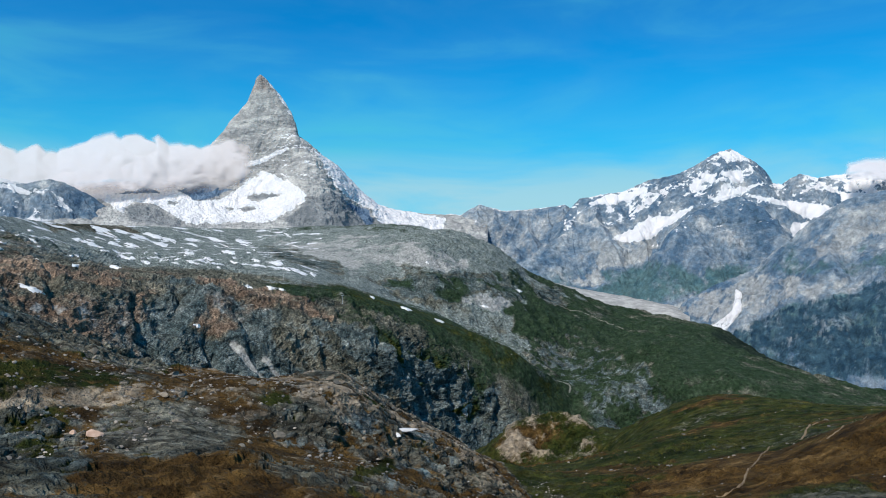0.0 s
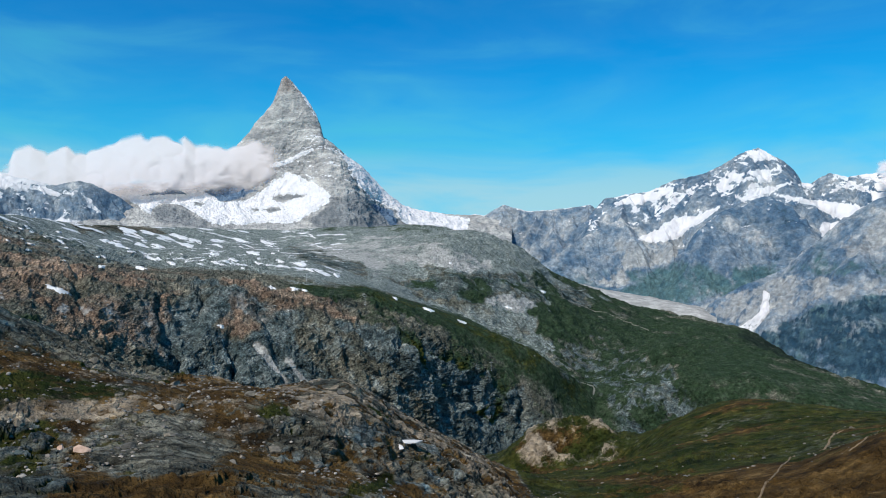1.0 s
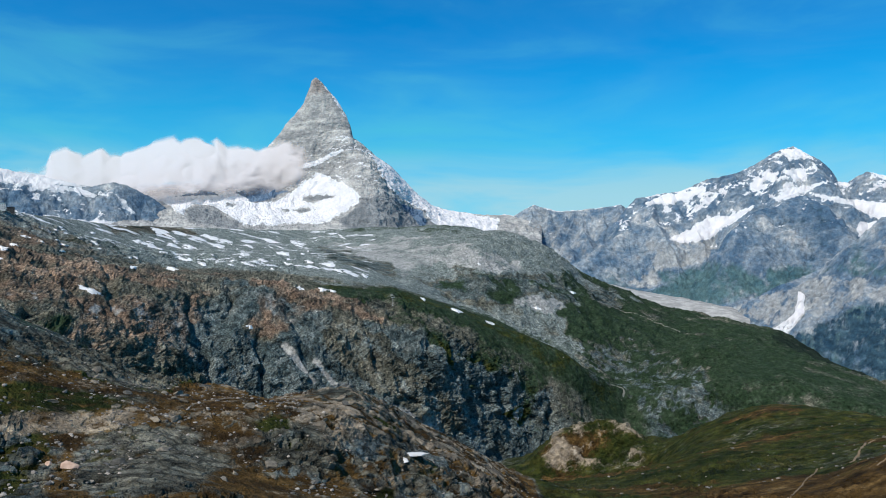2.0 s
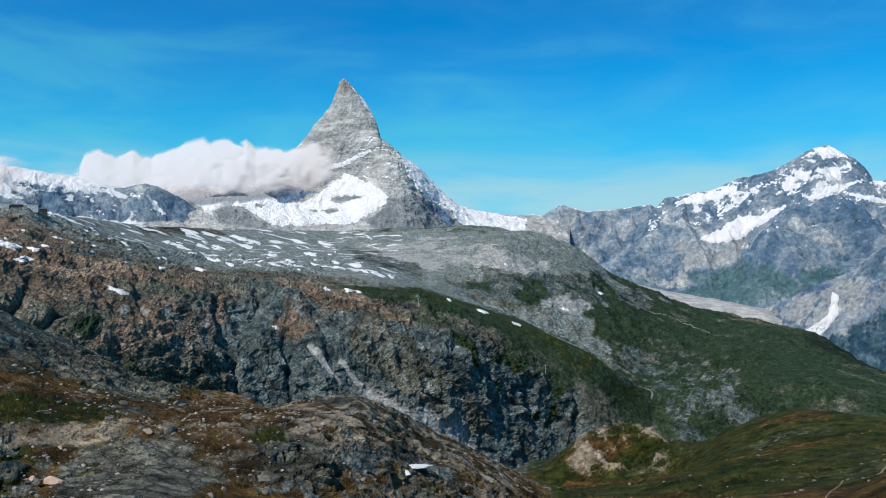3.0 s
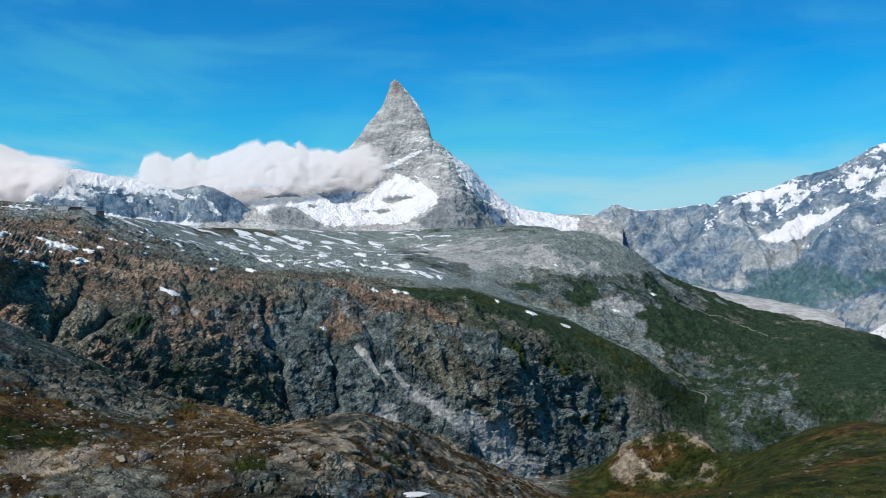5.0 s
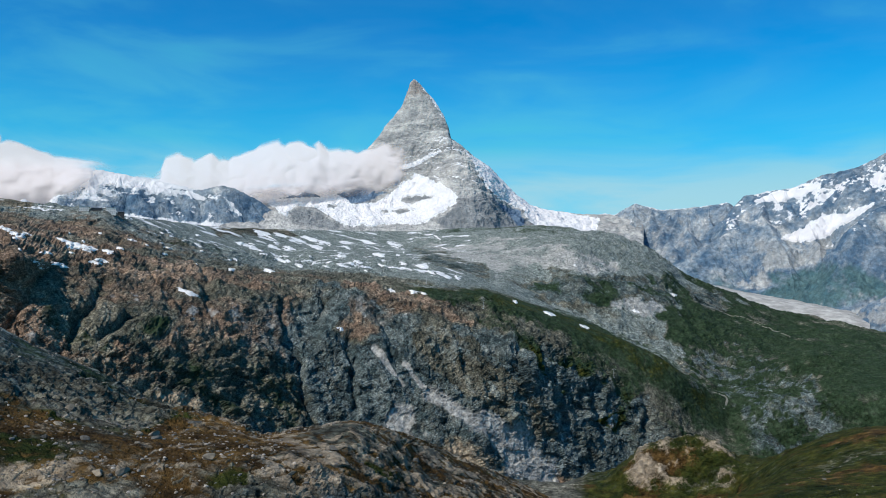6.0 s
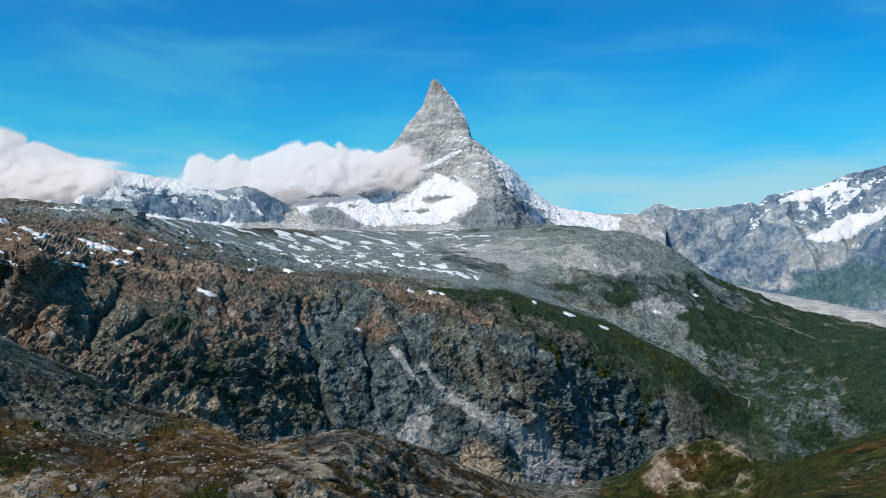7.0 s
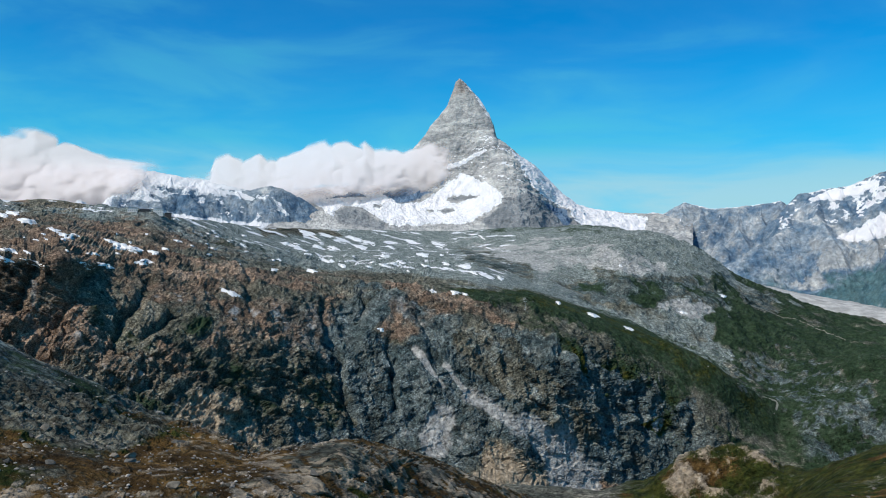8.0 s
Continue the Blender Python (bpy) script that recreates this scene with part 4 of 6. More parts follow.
HORN_CREST = [(-19, 4600, 500), (-16, 4600, 530), (-14.5, 4600, 545), (-12.6, 4600, 555), (-10.65, 4600, 585), (-9.47, 4600, 652.8), (-8.49, 4600, 778.6), (-7.69, 4600, 852.2), (-7.29, 4580, 898.3), (-6.61, 4560, 961),
              (-6.01, 4540, 1019.8), (-5.73, 4520, 1084), (-5.45, 4500, 1134.8), (-5.21, 4500, 1158), (-4.88, 4500, 1132.6), (-4.26, 4500, 1081.7), (-3.65, 4490, 1021.9),
              (-3.2, 4480, 958.8), (-2.75, 4470, 883.2), (-2.54, 4480, 814.5), (-1.8, 4520, 776.7), (-0.99, 4560, 724.9), (0.04, 4600, 675.3), (1.06, 4640, 601.3),
              (2.08, 4680, 515.9), (3.09, 4720, 455.9), (4.71, 4750, 424.2), (6.33, 4760, 407.1), (8.73, 4770, 402.5), (11, 4770, 350)]
HORN_MID = [(-19, 4420, 350), (-14.9, 4390, 392), (-12.2, 4370, 424), (-9.06, 4390, 458), (-6.66, 4430, 520), (-5.05, 4390, 597), (-3.43, 4310, 653), (-2.0, 4215, 647),
            (-0.98, 4160, 578), (0.24, 4200, 488), (1.2, 4360, 455), (1.87, 4420, 428), (3.5, 4540, 376), (6.33, 4630, 350), (8.73, 4670, 341), (11, 4670, 300)]
HORN_FOOT = [(-19, 4000, 240), (-16, 4000, 250), (-11.4, 3900, 235), (-7.45, 3800, 210), (-3.42, 3750, 190), (0.65, 3800, 200), (3.09, 3900, 210), (5.92, 4100, 205), (11, 4200, 180)]
HORN_BACK = [(-19, 4900, 100), (-5, 4900, 300), (11, 4900, 100)]
RIBS_EAST = [[(27.8, 4680, 730), (27.9, 4560, 580), (28.2, 4420, 455), (28.4, 4280, 432), (26.9, 4220, 385), (25.4, 4150, 345), (24.2, 4080, 270), (23.6, 4020, 130), (23.4, 3950, -60)],
         [(28.4, 4280, 432), (29.8, 4200, 360), (30.6, 4100, 240), (31, 4000, 60)],
         [(28, 4270, 420), (27.6, 4150, 290), (27.2, 4020, 110), (27, 3930, -60)],
         [(26, 4190, 360), (25.6, 4080, 220), (25.4, 3980, 40)]]
RIBS_WEST = [[(18.6, 4680, 480), (18.7, 4540, 390), (18.6, 4420, 348), (17.2, 4360, 285), (15.9, 4290, 220), (14.5, 4220, 150), (13, 4150, 65)],
         [(18.6, 4420, 348), (19.6, 4300, 230), (20.2, 4180, 100), (20.6, 4050, -50)],
         [(17, 4350, 275), (17.4, 4230, 130), (17.6, 4120, 0)],
         [(32.3, 4690, 560), (33, 4520, 440), (34, 4340, 320), (35, 4150, 140)],
         [(37.1, 4690, 560), (37.5, 4420, 380), (38, 4150, 140)]]
RIBS_HIGH = [[(22.5, 4690, 565), (22.6, 4600, 460), (22.9, 4520, 390)],
         [(24.9, 4690, 620), (25, 4590, 500), (25.3, 4500, 420)],
         [(29.6, 4690, 640), (30.2, 4560, 480), (30.4, 4450, 400)],
         [(21.6, 4400, 290), (22, 4250, 190), (22.2, 4100, 40)]]
DENT_RIBS = RIBS_EAST + RIBS_WEST + RIBS_HIGH


def table(points):
    t = np.array(sorted(points), float)
    return lambda A: (np.interp(A, t[:, 0], t[:, 1]), np.interp(A, t[:, 0], t[:, 2]))


def slope_between(near, far):
    """A gentle apron rising from one line of (bearing, distance, height) to another."""
    n, f = table(near), table(far)

    def height(A, R):
        (ra, za), (rb, zb) = n(A), f(A)
        return za + (zb - za) * np.clip((R - ra) / (rb - ra), -0.3, 1.0) - 0.9 * np.clip(R - rb - 120, 0, None)
    return height


# parts of the mountains: outlines of (bearing, height angle)
HORN_SNOW = [
    [(-16.25, 6.05), (-14.73, 5.71), (-13.07, 5.93), (-11.61, 5.82), (-9.37, 5.58), (-8.1, 5.72), (-6.7, 6.49), (-5.79, 7.21), (-5.01, 7.73), (-4.17, 7.67), (-3.56, 7.15), (-2.68, 6.8), (-1.92, 6.27), (-2.08, 5.6), (-2.88, 5.18), (-3.81, 4.63), (-4.99, 4.13), (-6.29, 4.22), (-8.34, 4.03), (-10.1, 3.99), (-10.85, 4.5), (-12.09, 5.29), (-13.54, 5.35), (-14.13, 4.62), (-14.72, 4.96), (-15.48, 5.53)],
    [(-0.75, 8.18), (0.07, 7.92), (1.15, 7.26), (2.25, 6.37), (3.34, 5.56), (4.99, 5.1), (7.88, 4.55), (7.87, 3.32), (5.53, 3.54), (3.34, 3.98), (2.38, 5.18), (1.29, 5.61), (0.2, 6.52), (-0.34, 7.43)],
    [(-5.16, 14.44), (-3.58, 12.92), (-2.37, 10.75), (-2.86, 11.32), (-3.39, 12.25), (-4.38, 13.56)],
]
RANGE_SNOW = [
    [(-28.92, 7.43), (-26.73, 7.55), (-24.25, 6.9), (-20.86, 6.26), (-19.89, 5.74), (-22.37, 5.9), (-25.34, 6.32), (-28.21, 6.87)],
    [(-34.23, 6.3), (-31.62, 6.28), (-28.71, 5.5), (-29.21, 4.65), (-34.19, 4.44)],
    [(-25.67, 4.63), (-21.59, 4.2), (-18.44, 4.12), (-18.43, 3.64), (-21.95, 3.57), (-25.3, 4.18)],
    [(-24.26, 7.59), (-23.44, 7.17), (-23.69, 6.93), (-24.7, 7.19)],
    [(-26.71, 6.34), (-25.33, 5.83), (-25.69, 5.54), (-27.13, 5.94)],
    [(-18.46, 5.86), (-17.76, 5.4), (-17.16, 4.5), (-17.55, 4.61)],
]
HORN_THIN = [
    [(-1.7, 9.5), (-0.21, 8.67), (1.15, 7.53), (2.66, 6.27), (3.34, 5.56), (2.25, 5.99), (1.02, 6.58), (0.01, 6.7), (-0.75, 8.18)],
    [(-6.84, 8.02), (-4.75, 8.83), (-3.17, 9.51), (-3.03, 9.3), (-4.62, 8.49), (-6.32, 7.88)],
]
HORN_ROCKS = [
    [(-6.04, 5.98), (-5, 6.29), (-3.63, 6.24), (-4.6, 5.77), (-5.65, 5.72)],
    [(-7.59, 5.15), (-6.3, 5.28), (-4.99, 5.2), (-6.04, 4.91), (-7.07, 4.95)],
    [(-2.22, 5.4), (-0.47, 6.56), (0.75, 5.63), (2.3, 5.12), (3.07, 3.98), (0.62, 3.64), (-2.88, 3.78), (-3.67, 4.36)],
    [(-14.01, 4.98), (-13.3, 5.31), (-12.33, 5.18), (-11.22, 4.54), (-10.35, 3.94), (-10.6, 3.67), (-13.88, 4.17)],
    [(-11.36, 5.65), (-10.62, 5.49), (-10.81, 5.12), (-11.45, 5.31)],
]
# rocks below the cloud and ridge, painted with the blue of their shade
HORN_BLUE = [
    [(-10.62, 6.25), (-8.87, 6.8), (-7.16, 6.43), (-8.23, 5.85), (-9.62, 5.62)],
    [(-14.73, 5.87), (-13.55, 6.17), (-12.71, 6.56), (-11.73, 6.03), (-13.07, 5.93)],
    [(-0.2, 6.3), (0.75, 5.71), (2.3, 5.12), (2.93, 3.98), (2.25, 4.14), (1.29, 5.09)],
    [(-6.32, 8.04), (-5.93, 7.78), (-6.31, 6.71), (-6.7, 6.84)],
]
PEAK_SNOW = [
    [(19.75, 2.93), (21.33, 3.71), (22.38, 4.48), (23.92, 4.55), (25.37, 5.09), (24.47, 4.27), (23.19, 3.51), (22.56, 2.94), (21.06, 2.69)],
    [(18.26, 5.49), (19.52, 6.08), (21.36, 6.27), (22.33, 6.53), (22.14, 6.08), (21.09, 5.58), (19.25, 5.36)],
    [(28.78, 5.84), (30.33, 5.47), (32.18, 5.14), (33.54, 4.93), (34.02, 4.54), (33.18, 3.77), (32.27, 4.11), (31.25, 4.88), (29.85, 5.29)],
    [(31.58, 3.75), (33.18, 3.9), (32.26, 3.18), (31.49, 2.8)],
    [(34.45, 5.62), (36.51, 5.63), (36.18, 5.14), (34.65, 4.83)],
]
PEAK_SNOW_HIGH = [
    [(32.56, 6.84), (33.24, 6.55), (34.56, 5.57), (34, 5.6)],
    [(27.05, 8.68), (28.11, 8.79), (28.94, 8.06), (27.6, 8.05)],
    [(26.93, 7.39), (28.45, 7.5), (28.79, 6.61), (27.9, 6.6), (27.34, 7.04)],
    [(26.58, 5.57), (27.94, 6.24), (29.75, 6.51), (28.29, 5.71), (26.82, 5.3)],
    [(24.97, 6.57), (26.48, 7.29), (26.85, 6.96), (25.21, 6.17)],
    [(33.69, 6.77), (34.92, 6.94), (34.9, 6.33), (34.02, 6.43)],
]
PEAK_GREEN = [
    [(18.65, -0.57), (19.98, 0.5), (22.86, 1.82), (24.88, 1.05), (25.46, -0.05), (24.39, -1.36), (21.26, -1.37)],
    [(24.86, 0), (27.85, 1.02), (30.24, 1), (26.35, -0.32)],
]
PEAK_PALE = [
    [(18.29, 2.87), (22.87, 2.88), (22.47, 1.66), (20.51, 0.82), (18.53, 1.05)],
    [(23.88, 1.8), (24.88, 1.26), (26.36, -0), (26.1, -0.39), (24.88, 1)],
    [(16.79, 0.03), (18.66, 0.57), (19.71, -0.25), (18.12, -0.57)],
    [(22.79, -2.64), (24.85, -1.05), (25.35, -0.79), (23.81, -2.76)],
]
# faces of the massif whose shaded blue is painted in
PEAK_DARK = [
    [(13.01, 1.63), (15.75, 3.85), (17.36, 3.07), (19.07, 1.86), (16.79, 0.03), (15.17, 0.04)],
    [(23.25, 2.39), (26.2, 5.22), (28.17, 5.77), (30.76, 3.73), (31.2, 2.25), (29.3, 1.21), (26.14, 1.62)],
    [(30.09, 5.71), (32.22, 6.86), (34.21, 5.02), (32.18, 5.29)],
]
SPUR_PALE = [
    [(32.33, 2.33), (34.84, 4.31), (37.33, 5.33), (37.28, 3.39), (34.78, 1.66), (33.1, 1.44)],
    [(24.29, -2.17), (26.32, -0.6), (29.97, 0.47), (32.1, 0.21), (31.57, -1.1), (30.15, -2.07), (28.48, -2.39), (26.03, -2.76)],
    [(31.92, -0.75), (34.79, 0.19), (34.51, -0.69), (32.48, -1.35)],
    [(34.77, 1.42), (37.01, 2.58), (37, 2.1), (35.41, 0.92)],
]
SPUR_FAN = [
    [(27.98, -0.6), (28.41, -0.85), (28.3, -2.09), (27.3, -3.54), (25.97, -3.4), (27.71, -2.09)],
    [(28.83, -3.1), (29.44, -2.46), (28.46, -3.49), (27.48, -4.15)],
]
SPUR_FOREST = [
    [(27.25, -3.9), (30.15, -2.12), (32.48, -1.35), (37.2, 0.03), (37.06, -6.25), (30.53, -6.57)],
]
SPUR_GREEN = [
    [(28.29, 0.36), (31.16, 1.53), (33.44, 1.31), (37.26, 2.57), (37.21, 0.29), (34.75, 0.31), (32.06, 0.33), (30.2, 0.6)],
]


def rise(Z, R):
    return np.degrees(np.arctan2(Z - EYE[2], R))


def horn_masks(A, Z, R, r1, r2, N):
    E = rise(Z, R)
    g = grain(A, Z, 60)
    f = grain(A, Z, 22, 14)
    rag = 0.5 * g + 0.35 * f
    snow = 0.5 + 0.45 * np.clip(zone(A, E, HORN_SNOW, 0.25) + 1.3 * rag, -1, 1)
    thin = np.clip(0.5 + zone(A, E, HORN_THIN, 0.3), 0, 1) * (0.86 + 0.45 * f + 0.3 * g)
    rocks = np.clip(0.5 + zone(A, E, HORN_ROCKS + HORN_BLUE, 0.25) + 1.4 * rag, 0, 1)
    ledge = grain(A * 0.30 - E * 0.12, Z * 1.5, 26, 9)
    streak = (Z > 520) * (0.22 + 0.55 * ledge + 0.8 * (N - 0.5) - 0.10 * r2)
    snow = np.maximum(np.maximum(snow, thin), streak) * (1 - rocks) + 0.15 * rocks
    snow = np.maximum(snow, (1 - step(A + 0.6 * g, -9.5, -8.5)) * step(E + 0.4 * rag, 5.3, 5.7) * (1 - np.clip(0.5 + zone(A, E, HORN_BLUE, 0.25) + rag, 0, 1)) * 0.95)
    low = band(E, 2.0, 2.6, 3.6, 4.2) * (0.35 + 0.5 * g)
    # shade blue over the outlined rocks, laid into the colour
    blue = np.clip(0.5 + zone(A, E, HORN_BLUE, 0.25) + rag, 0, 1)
    return {"snow": snow, "rust": band(Z, 1020, 1080, 1200, 1300) * 0.55, "scree": np.maximum(low, np.clip(0.5 + zone(A, E, HORN_ROCKS, 0.3), 0, 1) * 0.75), "slate_blue": blue * 0.95}


def left_masks(A, Z, R, r1, r2, N):
    top = np.interp(A, *np.array([(r[0], r[2]) for r in LEFT_CREST]).T)
    g = grain(A, Z, 50, 3)
    deep = 50 + 9 * np.clip(-22 - A, 0, 20)
    snow = 0.20 + 0.66 * step(Z - top + deep, 0, 40) * (1 - step(A, -22, -20)) + 0.8 * (1 - step(A + 2 * g, -33, -30)) + 0.4 * g + 0.7 * (N - 0.55)
    ledge = grain(A * 0.16 + 0.002 * Z, Z * 1.2, 46, 8)
    snow += (1 - step(A, -22, -19)) * (0.14 + 0.8 * ledge)
    snow = np.maximum(snow, 0.8 * step(318 - Z, 0, 22) + 0.25 * g)
    snow = np.maximum(snow, 0.5 + 0.45 * np.clip(zone(A, rise(Z, R), RANGE_SNOW, 0.22) + 1.2 * g, -1, 1))
    # no trees: dark blue shade put into the rock colour, most in hollows
    return {"snow": snow, "scree": 0.10 + 0.3 * g, "grass": -1 + 0 * g, "firs_and_dark": 0.22 + 0.6 * g - 0.4 * r1}


def col_masks(A, Z, R, r1, r2, N):
    top = np.interp(A, *np.array([(r[0], r[2]) for r in COL_CREST]).T)
    g = grain(A, Z, 45, 5)
    snow = 0.26 + 0.3 * step(Z - top, -14, -2) + 0.35 * g - 0.3 * r1 + 0.8 * (N - 0.68) - 0.4 * r2 + 0.7 * (1 - step(A, 8.3, 9.0))
    return {"snow": snow, "scree": 0.35 + 0.4 * g, "grass": -1 + 0 * g, "firs_and_dark": -1 + 0 * g}


def dent_masks(A, Z, R, r1, r2, N):
    E = rise(Z, R)
    g = grain(A, Z, 55, 7)
    f = grain(A, Z, 20, 17)
    rag = 0.5 * g + 0.4 * f
    flecks = grain(A * 0.5 + E * 0.1, Z * 1.2, 14, 31)
    snow = 0.42 + 0.26 * step(Z, 200, 560) + 0.25 * g + 0.40 * flecks + 0.6 * (N - 0.68) - 0.30 * r2 - 0.45 * r1 - 0.6 * (1 - step(Z, 60, 300))
    snow = np.maximum(snow, 0.5 + 0.45 * np.clip(zone(A, E, PEAK_SNOW + PEAK_SNOW_HIGH, 0.2) + 1.3 * rag, -1, 1))
    pale = np.clip(0.5 + zone(A, E, PEAK_PALE, 0.4) + rag, 0, 1)
    green = np.clip(0.5 + zone(A, E, PEAK_GREEN, 0.8) + 1.5 * rag, 0, 1) * (0.75 + 0.5 * g - 0.3 * r1)
    # these faces and the hollows get a shaded blue in the colour, no trees
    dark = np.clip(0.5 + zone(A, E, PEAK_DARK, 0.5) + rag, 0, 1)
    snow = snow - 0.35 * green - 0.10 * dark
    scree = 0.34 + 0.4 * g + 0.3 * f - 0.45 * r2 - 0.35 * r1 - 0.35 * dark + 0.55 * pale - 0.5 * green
    return {"snow": snow, "scree": scree, "grass": 0.05 + 0.45 * grain(A, Z, 160, 2) + 0.45 * (1 - step(Z, 0, 160)) + 0.55 * green - 0.6 * pale - 0.4 * r2 * green, "firs_and_dark": -0.4 + 0.75 * dark + 0.5 * g - 0.4 * r1}


def right_masks(A, Z, R, r1, r2, N):
    E = rise(Z, R)
    g = grain(A, Z, 60, 11)
    f = grain(A, Z, 20, 12)
    bands = grain(A * 0.2 + E * 0.1, Z * 1.3, 30, 15)
    rag = 0.5 * g + 0.4 * f
    pale = np.clip(0.5 + zone(A, E, SPUR_PALE, 0.45) + rag, 0, 1)
    green = np.clip(0.5 + zone(A, E, SPUR_GREEN, 0.4) + rag, 0, 1)
    wood = np.clip(0.5 + zone(A, E, SPUR_FOREST, 0.5) + rag, 0, 1)
    fan = np.clip(0.5 + zone(A, E, SPUR_FAN, 0.15) + 0.5 * rag, 0, 1)
    scree = 0.12 + 0.35 * g + 0.3 * f - 0.5 * r1 + 0.75 * pale - 0.55 * green - 0.6 * wood + 0.45 * bands * wood
    return {"snow": -0.3 + 0.86 * fan + 0.2 * pale * (1 - wood) + 0.3 * f * pale, "scree": scree + 0.8 * fan, "grass": 0.22 + 0.4 * grain(A, Z, 120, 4) + 0.4 * green - 0.6 * pale * (1 - wood) + 0.3 * wood - 0.5 * r2 * green,
            "firs_and_dark": wood * (0.85 + 0.5 * f + 0.5 * bands + 0.3 * g) - 0.2}


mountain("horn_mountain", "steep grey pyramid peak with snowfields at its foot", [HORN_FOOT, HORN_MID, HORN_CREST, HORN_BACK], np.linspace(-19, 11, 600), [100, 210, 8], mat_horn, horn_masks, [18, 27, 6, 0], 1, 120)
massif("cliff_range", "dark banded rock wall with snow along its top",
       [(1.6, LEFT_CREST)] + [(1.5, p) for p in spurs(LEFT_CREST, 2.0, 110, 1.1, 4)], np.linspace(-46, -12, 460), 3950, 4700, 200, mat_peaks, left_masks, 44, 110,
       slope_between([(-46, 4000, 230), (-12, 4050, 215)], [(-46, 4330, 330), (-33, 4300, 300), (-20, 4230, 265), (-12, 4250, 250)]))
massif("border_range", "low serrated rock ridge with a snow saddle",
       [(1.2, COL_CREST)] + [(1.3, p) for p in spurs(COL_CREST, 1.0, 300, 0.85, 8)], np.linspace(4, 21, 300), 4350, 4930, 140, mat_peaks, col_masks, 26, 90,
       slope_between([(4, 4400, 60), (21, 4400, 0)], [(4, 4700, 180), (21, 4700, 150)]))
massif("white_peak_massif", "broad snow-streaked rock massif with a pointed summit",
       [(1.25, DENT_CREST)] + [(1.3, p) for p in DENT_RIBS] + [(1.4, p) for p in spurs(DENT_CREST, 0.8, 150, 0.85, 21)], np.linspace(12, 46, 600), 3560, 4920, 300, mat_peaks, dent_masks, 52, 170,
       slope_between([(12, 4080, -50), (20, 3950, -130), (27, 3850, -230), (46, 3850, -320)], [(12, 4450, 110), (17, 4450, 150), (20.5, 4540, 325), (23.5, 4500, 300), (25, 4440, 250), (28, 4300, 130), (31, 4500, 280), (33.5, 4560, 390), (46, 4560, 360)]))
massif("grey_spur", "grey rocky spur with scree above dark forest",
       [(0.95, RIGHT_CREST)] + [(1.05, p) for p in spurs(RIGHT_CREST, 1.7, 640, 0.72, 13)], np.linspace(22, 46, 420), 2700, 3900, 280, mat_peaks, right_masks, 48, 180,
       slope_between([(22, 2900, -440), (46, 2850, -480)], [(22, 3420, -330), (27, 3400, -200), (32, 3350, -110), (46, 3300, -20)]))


# ---- finding places on the ground ----
GD = np.hypot(GP[..., 0] - EYE[0], GP[..., 1] - EYE[1])
GE = np.degrees(np.arctan2(GP[..., 2] - EYE[2], GD))
GE_TOP = np.maximum.accumulate(np.where(GD > 70, GE, -90), axis=0)


def ground_point(az, el):
    """The first place on the ground that lies at a bearing and a height angle from the middle of the walk."""
    c = int(np.argmin(np.abs(AZ - az)))
    j = min(int(np.searchsorted(GE_TOP[:, c], el)), len(GE_TOP) - 1)
    p = GP[j, c]
    if j and GE[j, c] > GE[j - 1, c]:
        t = np.clip((el - GE[j - 1, c]) / (GE[j, c] - GE[j - 1, c]), 0, 1)
        p = GP[j - 1, c] + (GP[j, c] - GP[j - 1, c]) * t
    return Vector(p)


def ground_height(x, y):
    """The ground's height at a place."""
    dx, dy = x - EYE[0], y - EYE[1]
    az, d = math.degrees(math.atan2(dx, dy)), math.hypot(dx, dy)
    c = int(np.clip(np.searchsorted(AZ, az), 1, len(AZ) - 1))
    w = np.clip((az - AZ[c - 1]) / (AZ[c] - AZ[c - 1]), 0, 1)
    return float((1 - w) * np.interp(d, GD[:, c - 1], GP[:, c - 1, 2]) + w * np.interp(d, GD[:, c], GP[:, c, 2]))


def part(name, bm, material, parent=None, label=""):
    me = bpy.data.meshes.new(name)
    bm.to_mesh(me)
    bm.free()
    me.materials.append(material)
    ob = new(name, me)
    ob.parent = parent
    return tagged(ob, label) if label else ob


# ---- glacier tongue in the far valley ----
def plain_material(name, stops, size, relief=0.0, rough=0.8, stretch=(1, 1, 1)):
    m, nt, bs = nodes_of(name)
    nt.links.new(ramp_node(nt, noise_node(nt, size, 8, 0.65, stretch), stops), bs.inputs["Base Color"])
    bs.inputs["Roughness"].default_value = rough
    bs.inputs["Specular IOR Level"].default_value = 0.2
    if relief:
        bump(nt, bs, noise_node(nt, size * 0.4, 8, 0.65), relief)
    return m


mat_debris = plain_material("debris_ice", [(0.3, (0.20, 0.20, 0.20)), (0.5, (0.33, 0.325, 0.315)), (0.7, (0.52, 0.51, 0.50))], 60, 5, 0.85, (1, 2, 3))
GLACIER_NEAR = [(14, 3550, 5), (15.3, 3550, -21), (16.5, 3550, -47), (18.8, 3550, -101), (21.2, 3550, -130), (23.8, 3550, -153), (25, 3550, -175)]
GLACIER_FAR = [(14, 3700, 20), (15.3, 3700, -1.6), (16.5, 3700, -22.6), (18.9, 3700, -54), (21.2, 3700, -80), (23.8, 3700, -112), (25, 3700, -150)]


